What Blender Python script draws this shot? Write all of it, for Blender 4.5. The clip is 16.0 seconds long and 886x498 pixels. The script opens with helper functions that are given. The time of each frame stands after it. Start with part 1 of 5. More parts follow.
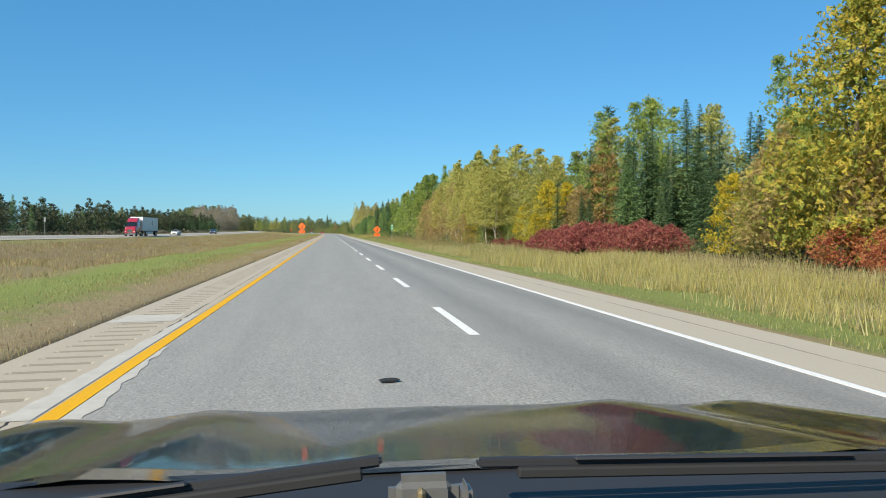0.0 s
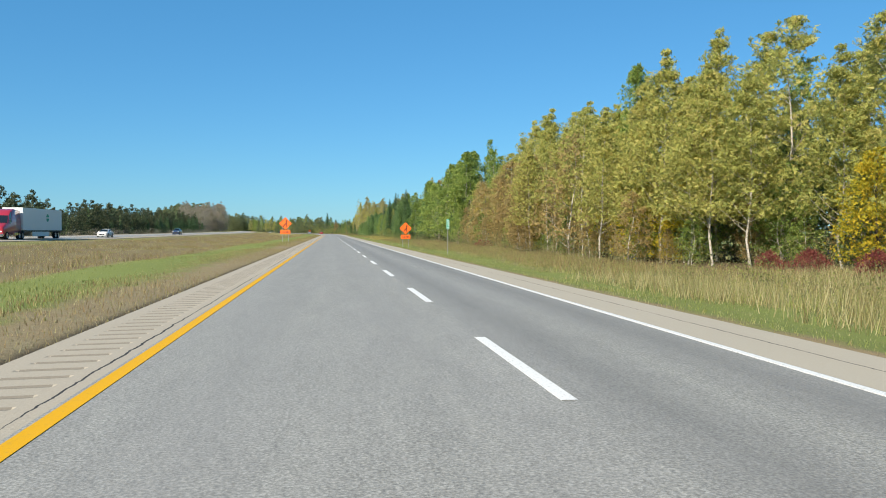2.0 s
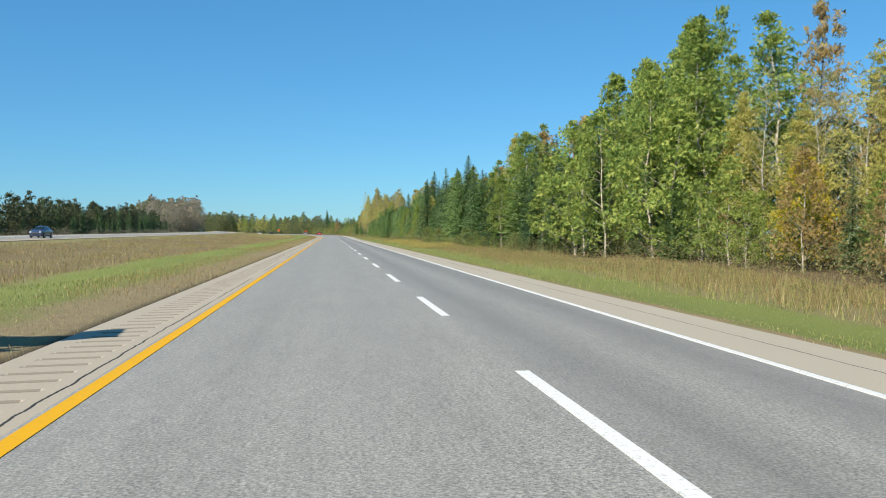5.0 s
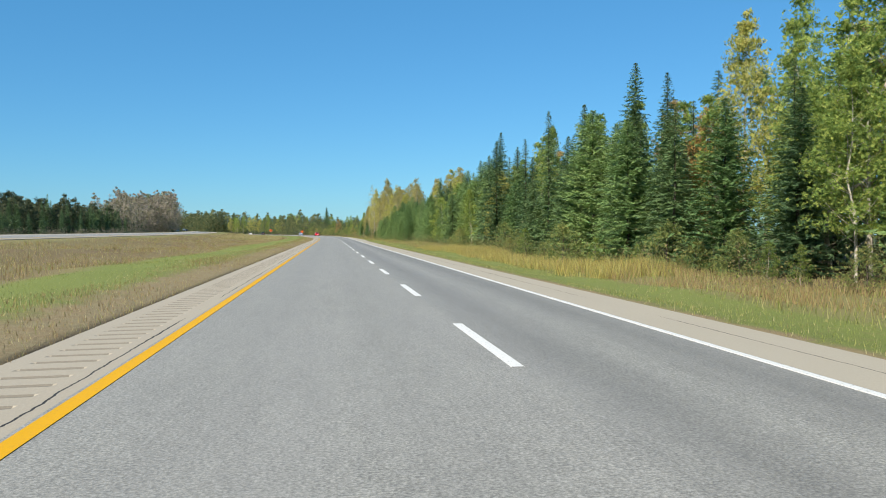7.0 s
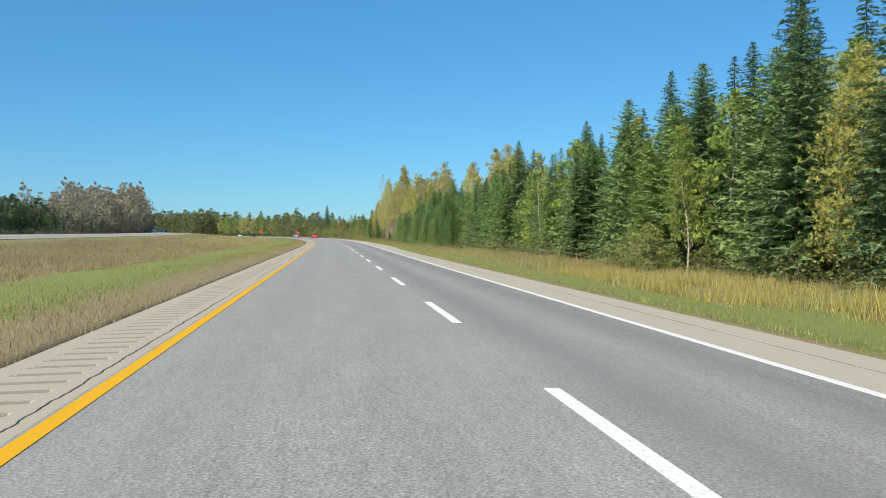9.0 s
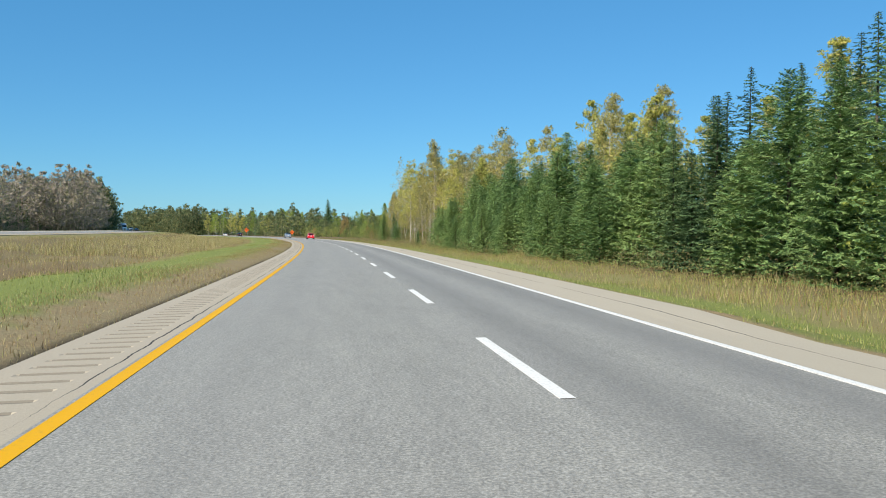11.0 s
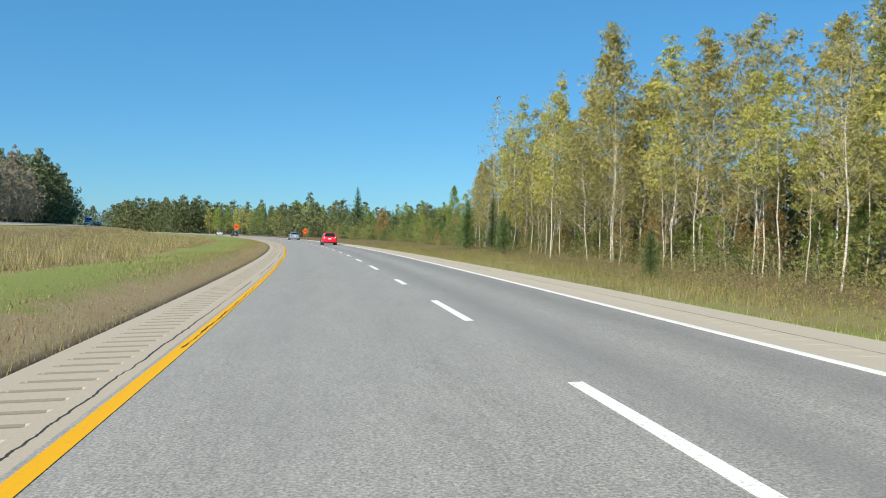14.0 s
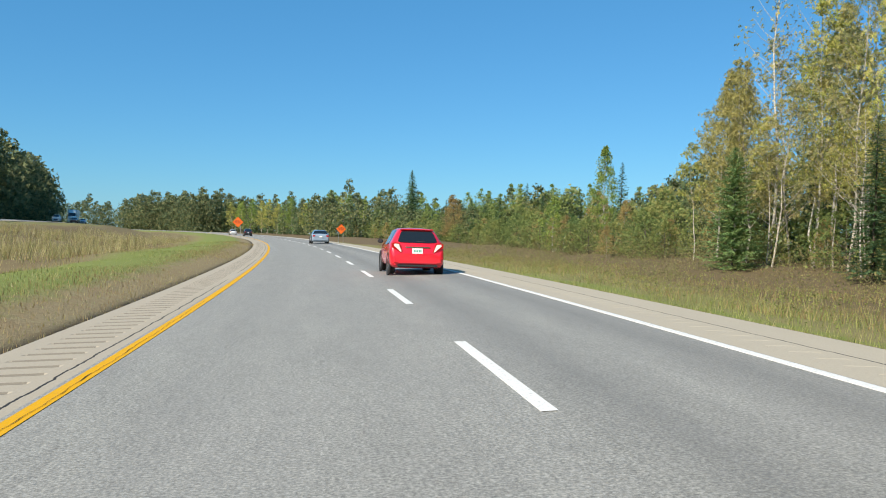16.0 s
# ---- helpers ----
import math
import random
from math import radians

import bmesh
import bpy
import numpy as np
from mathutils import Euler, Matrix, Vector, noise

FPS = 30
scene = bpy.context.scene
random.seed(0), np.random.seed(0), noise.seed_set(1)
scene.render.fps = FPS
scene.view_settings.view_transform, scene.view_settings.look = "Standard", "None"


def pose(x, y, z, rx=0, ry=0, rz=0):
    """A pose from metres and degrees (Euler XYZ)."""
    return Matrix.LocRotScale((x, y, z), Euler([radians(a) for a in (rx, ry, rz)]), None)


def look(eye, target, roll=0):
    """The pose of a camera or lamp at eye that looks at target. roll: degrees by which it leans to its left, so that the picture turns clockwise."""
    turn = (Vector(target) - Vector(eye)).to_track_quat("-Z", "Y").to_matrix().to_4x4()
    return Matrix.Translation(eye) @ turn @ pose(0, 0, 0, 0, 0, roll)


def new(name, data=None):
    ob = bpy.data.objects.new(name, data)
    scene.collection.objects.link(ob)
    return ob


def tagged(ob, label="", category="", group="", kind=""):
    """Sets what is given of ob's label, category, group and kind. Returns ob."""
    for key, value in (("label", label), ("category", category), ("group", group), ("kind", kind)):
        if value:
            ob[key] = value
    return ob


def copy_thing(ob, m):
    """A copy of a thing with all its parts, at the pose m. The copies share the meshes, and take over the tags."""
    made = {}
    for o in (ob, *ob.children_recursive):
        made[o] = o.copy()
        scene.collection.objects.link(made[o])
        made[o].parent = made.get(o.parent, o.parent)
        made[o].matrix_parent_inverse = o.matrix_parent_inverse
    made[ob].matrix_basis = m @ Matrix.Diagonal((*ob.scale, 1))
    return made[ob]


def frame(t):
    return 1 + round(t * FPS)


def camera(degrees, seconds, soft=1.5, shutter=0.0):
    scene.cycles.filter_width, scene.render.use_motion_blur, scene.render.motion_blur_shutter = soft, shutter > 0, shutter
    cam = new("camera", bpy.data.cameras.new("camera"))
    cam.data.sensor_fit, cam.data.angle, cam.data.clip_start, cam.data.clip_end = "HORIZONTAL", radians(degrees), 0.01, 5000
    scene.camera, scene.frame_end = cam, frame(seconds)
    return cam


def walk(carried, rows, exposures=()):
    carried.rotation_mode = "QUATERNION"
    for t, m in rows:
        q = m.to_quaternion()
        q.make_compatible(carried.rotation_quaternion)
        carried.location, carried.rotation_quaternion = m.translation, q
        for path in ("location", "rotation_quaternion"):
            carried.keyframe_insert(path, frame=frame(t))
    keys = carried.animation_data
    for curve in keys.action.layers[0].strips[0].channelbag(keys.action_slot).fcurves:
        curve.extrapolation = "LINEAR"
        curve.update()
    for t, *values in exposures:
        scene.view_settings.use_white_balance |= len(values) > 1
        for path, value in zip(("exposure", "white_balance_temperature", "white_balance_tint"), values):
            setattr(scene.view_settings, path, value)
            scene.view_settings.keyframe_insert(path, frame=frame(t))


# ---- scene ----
# Highway on an autumn day: the road's plan, then the camera that drives along it.
EXPOSURE = 0.8
SUN_AZ, SUN_EL = 220.0, 36.0          # compass degrees of the sun (0 = ahead, clockwise), height
LENS = 58.3
EYE = 1.38                            # camera height over the lane
X_YELLOW, X_WHITE = -3.995, 2.885       # edge lines, metres right of the dashed line
X_SHL, X_SHR = -5.42, 4.95            # outer edges of the paved shoulders
BEND_S = [-300, 365, 400, 440, 480, 520, 560, 600, 700, 845, 870, 980, 1000, 2000]
BEND_K = [0, 0, .28, .48, .60, .75, 1.0, .98, .85, .82, 4.0, 4.5, 0, 0]

_S = np.arange(-300.0, 1900.0, 1.0)
_K = np.interp(_S, BEND_S, BEND_K) * 1e-3
_TH = np.cumsum(_K)
_CX = -np.cumsum(np.sin(_TH))
_CY = np.cumsum(np.cos(_TH)) - 300.0


def smooth(a, b, v):
    w = np.clip((np.asarray(v, float) - a) / (b - a), 0, 1)
    return w * w * (3 - 2 * w)


def heading(s):
    return np.interp(s, _S, _TH)


def plan(s, x):
    """World x, y of the point x metres right of the dashed line, s metres along it."""
    th = heading(s)
    return np.interp(s, _S, _CX) + x * np.cos(th), np.interp(s, _S, _CY) + x * np.sin(th)


def cross_slopes(s):
    w = smooth(330, 480, s)
    return .02 + .025 * w, -.02 + .065 * w


def paved(s, x):
    """Height of the pavement."""
    s, x = np.asarray(s, float), np.asarray(x, float)
    sl, sr = cross_slopes(s)
    z = np.where(x < 0, sl * x, sr * np.minimum(x, X_WHITE))
    out = np.maximum(x - X_WHITE, 0)
    return z + out * np.where(sr < 0, -.075, -.02)


# seconds, metres along the road, metres from the dashed line, yaw off the road to the right, pitch
DRIVE = [
    (0.0, 0.7, -1.88, 8.12, -1.22), (0.5, 17.45, -1.88, 8.117, -1.217), (1.0, 34.15, -1.88, 8.114, -1.213), (1.5, 50.95, -1.89, 8.111, -1.21),
    (2.0, 67.75, -1.9, 8.108, -1.207), (2.5, 84.5, -1.91, 8.105, -1.203), (3.0, 101.25, -1.92, 8.102, -1.2), (3.5, 118.1, -1.9, 8.098, -1.19),
    (4.0, 135.2, -1.86, 8.095, -1.18), (5.0, 169.2, -1.85, 8.089, -1.168), (6.0, 203.1, -1.84, 8.083, -1.156), (6.5, 220.05, -1.84, 8.08, -1.15),
    (7.0, 237.1, -1.87, 8.093, -1.14), (7.5, 254.1, -1.9, 8.107, -1.13), (8.0, 271.05, -1.92, 8.12, -1.12), (8.5, 288.0, -1.92, 8.075, -1.075),
    (9.0, 305.0, -1.91, 8.03, -1.03), (10.0, 339.3, -1.91, 7.986, -1.022), (11.0, 373.6, -1.92, 7.942, -1.014), (11.5, 390.7, -1.95, 7.92, -1.01),
    (12.0, 407.7, -2.0, 7.85, -0.98), (12.5, 424.8, -2.07, 7.87, -0.93), (13.0, 441.6, -2.19, 7.97, -0.87), (13.5, 458.6, -2.27, 8.22, -0.84),
    (14.0, 475.8, -2.29, 8.43, -0.81), (14.5, 493.1, -2.16, 8.38, -0.86), (15.0, 510.7, -1.98, 8.36, -0.94), (15.5, 528.0, -1.85, 8.42, -0.96),
    (16.0, 545.1, -1.735, 8.52, -0.97),
]
CAM_ROLL = 1.0                        # lean against the lane


def seat(s, x, yaw, pitch):
    px, py = plan(s, x)
    sl = float(cross_slopes(s)[0])
    return pose(float(px), float(py), float(paved(s, x)) + EYE, 90 + pitch, CAM_ROLL - math.degrees(math.atan(sl)), math.degrees(float(heading(s))) - yaw)


cam = camera(LENS, 16.0, soft=1.0, shutter=0.0)
walk(cam, [(t, seat(s, x, yaw, pitch)) for t, s, x, yaw, pitch in DRIVE], exposures=[(0.0, EXPOSURE), (16.0, EXPOSURE)])

# ---- sky and sun ----
world = bpy.data.worlds.new("world")
scene.world = world
world.use_nodes = True
wt = world.node_tree
sky = wt.nodes.new("ShaderNodeTexSky")
sky.sky_type, sky.sun_disc = "NISHITA", False
sky.sun_elevation, sky.sun_rotation = radians(SUN_EL), radians(SUN_AZ)
sky.air_density, sky.dust_density, sky.ozone_density = 1.0, 0.1, 4.0
wt.nodes["Background"].inputs[1].default_value = 0.067
deep = wt.nodes.new("ShaderNodeMix")          # the deep, even blue of dry autumn air
deep.data_type, deep.blend_type = "RGBA", "MULTIPLY"
deep.inputs[0].default_value, deep.inputs[7].default_value = 1.0, (0.64, 0.98, 1.14, 1)
even = wt.nodes.new("ShaderNodeMix")
even.data_type = "RGBA"
even.inputs[0].default_value, even.inputs[7].default_value = 0.42, (0.42, 2.95, 6.0, 1)
wt.links.new(sky.outputs[0], deep.inputs[6])
wt.links.new(deep.outputs[2], even.inputs[6])
wt.links.new(even.outputs[2], wt.nodes["Background"].inputs[0])
sun_lamp = bpy.data.lights.new("sun", "SUN")
sun_lamp.energy, sun_lamp.angle, sun_lamp.color = 4.8, radians(0.55), (1.0, 0.92, 0.78)
_az, _el = radians(SUN_AZ), radians(SUN_EL)
sun_way = Vector((math.sin(_az) * math.cos(_el), math.cos(_az) * math.cos(_el), math.sin(_el)))
sun = new("sun", sun_lamp)
sun.matrix_world = look(sun_way * 300, (0, 0, 0))


# ---- materials ----
def material(name, rough=0.8, metal=0.0, spec=0.5):
    m = bpy.data.materials.new(name)
    m.use_nodes = True
    b = m.node_tree.nodes["Principled BSDF"]
    b.inputs["Roughness"].default_value, b.inputs["Metallic"].default_value = rough, metal
    b.inputs["Specular IOR Level"].default_value = spec
    return m, m.node_tree, b


def put(tree, node, **vals):
    n = tree.nodes.new("ShaderNode" + node)
    for k, v in vals.items():
        k = k.replace("_", " ")
        n.inputs[k].default_value = v
    return n


def ramp(tree, fac, stops):
    n = tree.nodes.new("ShaderNodeValToRGB")
    while len(n.color_ramp.elements) < len(stops):
        n.color_ramp.elements.new(0.5)
    for e, (p, c) in zip(n.color_ramp.elements, stops):
        e.position, e.color = p, (*c, 1)
    tree.links.new(fac, n.inputs[0])
    return n.outputs[0]


def mixed(tree, fac, a, b, mode="MIX"):
    n = tree.nodes.new("ShaderNodeMix")
    n.data_type, n.blend_type = "RGBA", mode
    for sock, v in ((n.inputs[0], fac), (n.inputs[6], a), (n.inputs[7], b)):
        if isinstance(v, bpy.types.NodeSocket):
            tree.links.new(v, sock)
        else:
            sock.default_value = v if isinstance(v, (int, float)) else (*v, 1)
    return n.outputs[2]


def sums(tree, op, a, b=0.0, clamp=False):
    n = tree.nodes.new("ShaderNodeMath")
    n.operation, n.use_clamp = op, clamp
    for sock, v in zip(n.inputs, (a, b)):
        if isinstance(v, bpy.types.NodeSocket):
            tree.links.new(v, sock)
        else:
            sock.default_value = v
    return n.outputs[0]


def noised(tree, vec, scale, detail=4.0, rough=0.55):
    n = put(tree, "TexNoise", Scale=scale, Detail=detail, Roughness=rough)
    if vec is not None:
        tree.links.new(vec, n.inputs["Vector"])
    return n.outputs[0]


def bumped(tree, bsdf, height, strength, dist):
    n = put(tree, "Bump", Strength=strength, Distance=dist)
    tree.links.new(height, n.inputs["Height"])
    tree.links.new(n.outputs[0], bsdf.inputs["Normal"])


def stretched(tree, vec, sx, sy, sz=1.0):
    n = tree.nodes.new("ShaderNodeVectorMath")
    n.operation = "MULTIPLY"
    tree.links.new(vec, n.inputs[0])
    n.inputs[1].default_value = (sx, sy, sz)
    return n.outputs[0]


def uv_xy(tree):
    """UV in metres: u across the road, v along it."""
    uv = tree.nodes.new("ShaderNodeUVMap")
    sep = tree.nodes.new("ShaderNodeSeparateXYZ")
    tree.links.new(uv.outputs[0], sep.inputs[0])
    return uv.outputs[0], sep.outputs[0], sep.outputs[1]


def mat_asphalt():
    m, t, b = material("asphalt", 0.72, spec=0.4)
    uv, u, v = uv_xy(t)
    paving_grain = noised(t, uv, 38.0, 4.0, 0.8)
    stone = put(t, "TexVoronoi", Scale=34.0)
    t.links.new(uv, stone.inputs["Vector"])
    patch = noised(t, stretched(t, uv, 0.55, 0.05), 1.0, 4.0)
    col = ramp(t, paving_grain, [(0.36, (0.112, 0.110, 0.099)), (0.50, (0.236, 0.230, 0.206)), (0.64, (0.400, 0.390, 0.348))])
    mottle = noised(t, stretched(t, uv, 1.0, 0.16), 2.6, 6.0, 0.72)
    col = mixed(t, 1.0, col, ramp(t, mottle, [(0.34, (.88, .88, .88)), (0.50, (.98, .98, .98)), (0.66, (1.07, 1.07, 1.06))]), "MULTIPLY")
    speck = noised(t, stretched(t, uv, 1.0, 0.28), 15.0, 3.0, 0.65)
    col = mixed(t, 1.0, col, ramp(t, speck, [(0.36, (.90, .90, .90)), (0.50, (.99, .99, .99)), (0.64, (1.07, 1.07, 1.07))]), "MULTIPLY")
    col = mixed(t, ramp(t, stone.outputs[1], [(0.70, (0, 0, 0)), (0.95, (.30, .30, .30))]), col, (0.430, 0.418, 0.385))
    col = mixed(t, ramp(t, stone.outputs[1], [(0.05, (.30, .30, .30)), (0.28, (0, 0, 0))]), col, (0.092, 0.089, 0.083))
    # wheel tracks: four darker bands along the lanes
    bands = None
    for centre, wide, amount in ((-2.85, .42, .12), (-1.1, .40, .10), (0.690, 0.460, 0.478), (2.35, .50, .50)):
        d = sums(t, "ABSOLUTE", sums(t, "SUBTRACT", u, centre))
        g = sums(t, "MULTIPLY", sums(t, "SUBTRACT", 1.0, sums(t, "DIVIDE", d, wide * 1.6), True), amount)
        bands = g if bands is None else sums(t, "MAXIMUM", bands, g)
    bands = sums(t, "MULTIPLY", bands, sums(t, "ADD", patch, 0.45), True)
    col = mixed(t, bands, col, (0.098, 0.096, 0.091))
    col = mixed(t, ramp(t, patch, [(0.35, (0, 0, 0)), (0.75, (.35, .35, .35))]), col, (0.258, 0.251, 0.239))
    t.links.new(col, b.inputs["Base Color"])
    bumped(t, b, sums(t, "ADD", sums(t, "MULTIPLY", stone.outputs[0], 0.6), paving_grain), 0.35, 0.007)
    return m


def mat_shoulder(name, base, dark):
    m, t, b = material(name, 0.9, spec=0.25)
    uv, u, v = uv_xy(t)
    paving_grain = noised(t, uv, 30.0, 4.0, 0.7)
    blotch = noised(t, stretched(t, uv, 0.9, 0.22), 1.0, 5.0)
    col = mixed(t, paving_grain, dark, base)
    col = mixed(t, ramp(t, blotch, [(0.35, (0, 0, 0)), (0.7, (.5, .5, .5))]), col, tuple(c * 0.74 for c in base))
    # long crack, wandering along the road, closed here and there
    wob = noised(t, stretched(t, uv, 0.0, 0.9), 1.0, 8.0, 0.72)
    d = sums(t, "ABSOLUTE", sums(t, "SUBTRACT", sums(t, "ADD", u, sums(t, "MULTIPLY", wob, -0.20)), CRACK[name]))
    gape = ramp(t, noised(t, stretched(t, uv, 0.0, 0.12), 1.0, 3.0), [(0.40, (0, 0, 0)), (0.50, (.013, .013, .013)), (0.75, (.020, .020, .020))])
    crack = sums(t, "LESS_THAN", d, gape)
    col = mixed(t, crack, col, (.03, .03, .03))
    t.links.new(col, b.inputs["Base Color"])
    bumped(t, b, paving_grain, 0.45, 0.012)
    return m


CRACK = {"groove_paving": 90.0, "left_shoulder_paving": -4.36, "right_shoulder_paving": 3.90}


def mat_line(name, colour, worn):
    m, t, b = material(name, 0.75, spec=0.2)
    geo = t.nodes.new("ShaderNodeNewGeometry")
    wear = noised(t, geo.outputs["Position"], 24.0, 5.0, 0.75)
    fac = ramp(t, wear, [(0.54, (0, 0, 0)), (0.68, (.85, .85, .85))])
    t.links.new(mixed(t, fac, colour, worn), b.inputs["Base Color"])
    bumped(t, b, wear, 0.3, 0.005)
    return m


def mat_ground():
    """Verge, mown grass, median and forest floor by the distance from the road."""
    m, t, b = material("ground", 0.95, spec=0.15)
    uv, u, v = uv_xy(t)
    fine = noised(t, uv, 9.0, 6.0, 0.7)
    mid = noised(t, uv, 0.7, 5.0, 0.6)
    big = noised(t, stretched(t, uv, 0.12, 0.04), 1.0, 4.0)
    wob = sums(t, "ADD", u, sums(t, "MULTIPLY", sums(t, "SUBTRACT", mid, 0.5), 2.6))
    green = mixed(t, fine, (.095, .125, .032), (.235, .265, .075))
    straw = mixed(t, fine, (.13, .11, .05), (.28, .24, .115))
    dirt = mixed(t, fine, (.145, .105, .055), (.33, .255, .145))
    floor_c = mixed(t, fine, (.07, .055, .03), (.19, .14, .08))
    col = mixed(t, ramp(t, big, [(0.40, (0, 0, 0)), (0.62, (1, 1, 1))]), straw, mixed(t, 0.5, green, straw))
    def zone(lo, hi, soft, colour, below):
        a = sums(t, "DIVIDE", sums(t, "SUBTRACT", wob, lo), soft, True)
        c = sums(t, "DIVIDE", sums(t, "SUBTRACT", hi, wob), soft, True)
        return mixed(t, sums(t, "MULTIPLY", a, c), below, colour)
    col = zone(14.0, 400.0, 3.0, floor_c, col)
    col = zone(-400.0, -66.0, 3.0, floor_c, col)
    scrub = mixed(t, mid, (.035, .055, .018), (.11, .12, .04))
    col = zone(46.0, 400.0, 6.0, scrub, col)
    col = zone(-400.0, -94.0, 6.0, scrub, col)
    sedge = mixed(t, fine, (.105, .08, .042), (.235, .175, .095))
    col = zone(-35.0, -12.5, 2.5, mixed(t, ramp(t, big, [(0.38, (0, 0, 0)), (0.60, (.6, .6, .6))]), sedge, straw), col)
    tufts = mixed(t, ramp(t, noised(t, uv, 2.2, 6.0, 0.7), [(0.53, (0, 0, 0)), (0.70, (.75, .75, .75))]), green, straw)
    col = zone(X_SHR + .4, 11.0, .8, tufts, col)
    col = zone(-13.0, X_SHL - .8, 1.5, mixed(t, 0.4, green, tufts), col)
    col = zone(X_SHR - 2, X_SHR + .7, .5, dirt, col)
    thatch = mixed(t, ramp(t, noised(t, uv, 1.6, 6.0, 0.75), [(0.40, (0, 0, 0)), (0.62, (.9, .9, .9))]), dirt, mixed(t, fine, (.16, .13, .07), (.34, .29, .17)))
    col = zone(X_SHL - 1.9, X_SHL + 2, .7, thatch, col)
    # dark crumbled soil along the edges of the paving
    for edge in (X_SHL - .10, X_SHR + .10):
        near = sums(t, "SUBTRACT", 1.0, sums(t, "DIVIDE", sums(t, "ABSOLUTE", sums(t, "SUBTRACT", u, edge)), 0.22), True)
        col = mixed(t, sums(t, "MULTIPLY", near, sums(t, "ADD", mid, 0.35), True), col, (.055, .043, .03))
    t.links.new(col, b.inputs["Base Color"])
    bumped(t, b, fine, 0.8, 0.06)
    return m


def mat_leaf(name, colours, translucent=0.45, spread=0.25, ragged=0.0, open_at=0.46):
    """Leaves: colour by leaf and by tree, some light through them. ragged: size of the gaps between the leaves of a spray, per metre."""
    m, t, b = material(name, 0.62, spec=0.25)
    geo, info = t.nodes.new("ShaderNodeNewGeometry"), t.nodes.new("ShaderNodeObjectInfo")
    tone = sums(t, "ADD", sums(t, "MULTIPLY", geo.outputs["Random Per Island"], 1 - spread), sums(t, "MULTIPLY", info.outputs["Random"], spread))
    n = len(colours)
    if ragged:
        tc = t.nodes.new("ShaderNodeTexCoord")
        gaps = noised(t, tc.outputs["Object"], ragged, 1.0, 0.5)
        # the single leaves of a spray differ in colour and lie at their own angles
        tone = sums(t, "ADD", tone, sums(t, "MULTIPLY", sums(t, "SUBTRACT", noised(t, tc.outputs["Object"], ragged * 0.8 + 1.0, 0.0), 0.5), 1.1))
        lie = put(t, "Bump", Strength=1.0, Distance=1.2 / ragged)
        t.links.new(gaps, lie.inputs["Height"])
        t.links.new(lie.outputs[0], b.inputs["Normal"])
    col = ramp(t, tone, [(0.08 + 0.84 * i / (n - 1), c) for i, c in enumerate(colours)])
    t.links.new(col, b.inputs["Base Color"])
    tr = t.nodes.new("ShaderNodeBsdfTranslucent")
    t.links.new(col, tr.inputs[0])
    mix = t.nodes.new("ShaderNodeMixShader")
    mix.inputs[0].default_value = translucent
    t.links.new(b.outputs[0], mix.inputs[1])
    t.links.new(tr.outputs[0], mix.inputs[2])
    out = mix.outputs[0]
    if ragged:
        t.links.new(lie.outputs[0], tr.inputs["Normal"])
        clear = t.nodes.new("ShaderNodeBsdfTransparent")
        cut = t.nodes.new("ShaderNodeMixShader")
        t.links.new(sums(t, "GREATER_THAN", gaps, open_at), cut.inputs[0])
        t.links.new(clear.outputs[0], cut.inputs[1])
        t.links.new(out, cut.inputs[2])
        out = cut.outputs[0]
    t.links.new(out, t.nodes["Material Output"].inputs[0])
    return m


def mat_bark(name, light, dark, band=3.0):
    m, t, b = material(name, 0.9, spec=0.2)
    tc = t.nodes.new("ShaderNodeTexCoord")
    n1 = noised(t, stretched(t, tc.outputs["Object"], 4.0, 4.0, band), 2.0, 5.0, 0.7)
    t.links.new(ramp(t, n1, [(0.36, dark), (0.55, light)]), b.inputs["Base Color"])
    bumped(t, b, n1, 0.6, 0.03)
    return m


def mat_plain(name, colour, rough=0.5, metal=0.0, spec=0.5, grain=0.12, scale=14.0, coat=0.0):
    m, t, b = material(name, rough, metal, spec)
    tc = t.nodes.new("ShaderNodeTexCoord")
    n1 = noised(t, tc.outputs["Object"], scale, 5.0, 0.65)
    t.links.new(mixed(t, n1, tuple(.83 * c * (1 - grain) for c in colour), tuple(min(1, .83 * c * (1 + grain)) for c in colour)), b.inputs["Base Color"])
    b.inputs["Coat Weight"].default_value, b.inputs["Coat Roughness"].default_value = coat, 0.04
    return m


M = {}
M["asphalt"] = mat_asphalt()
M["shl"] = mat_shoulder("left_shoulder_paving", (.43, .38, .30), (.25, .22, .172))
M["shr"] = mat_shoulder("right_shoulder_paving", (.475, .425, .335), (.285, .252, .197))
M["paving_grain"] = mat_shoulder("groove_paving", (.215, .192, .155), (.12, .107, .086))
M["grit_dark"] = mat_plain("dark_crack", (.035, .032, .028), .95, 0, .2, .3, 40.0)
M["yellow"] = mat_line("yellow_paint", (.58, .305, .004), (.44, .255, .03))
M["white"] = mat_line("white_paint", (.62, .62, .60), (.32, .32, .30))
M["ground"] = mat_ground()
M["aspen"] = mat_leaf("aspen_leaves", [(.24, .265, .075), (.40, .42, .11), (.54, .51, .14), (.62, .51, .175)], 0.5, ragged=15.0, open_at=0.46)
M["green"] = mat_leaf("green_leaves", [(0.110, 0.180, 0.048), (0.205, 0.295, 0.068), (0.315, 0.400, 0.090), (0.450, 0.480, 0.120)], 0.5, ragged=15.0, open_at=0.45)
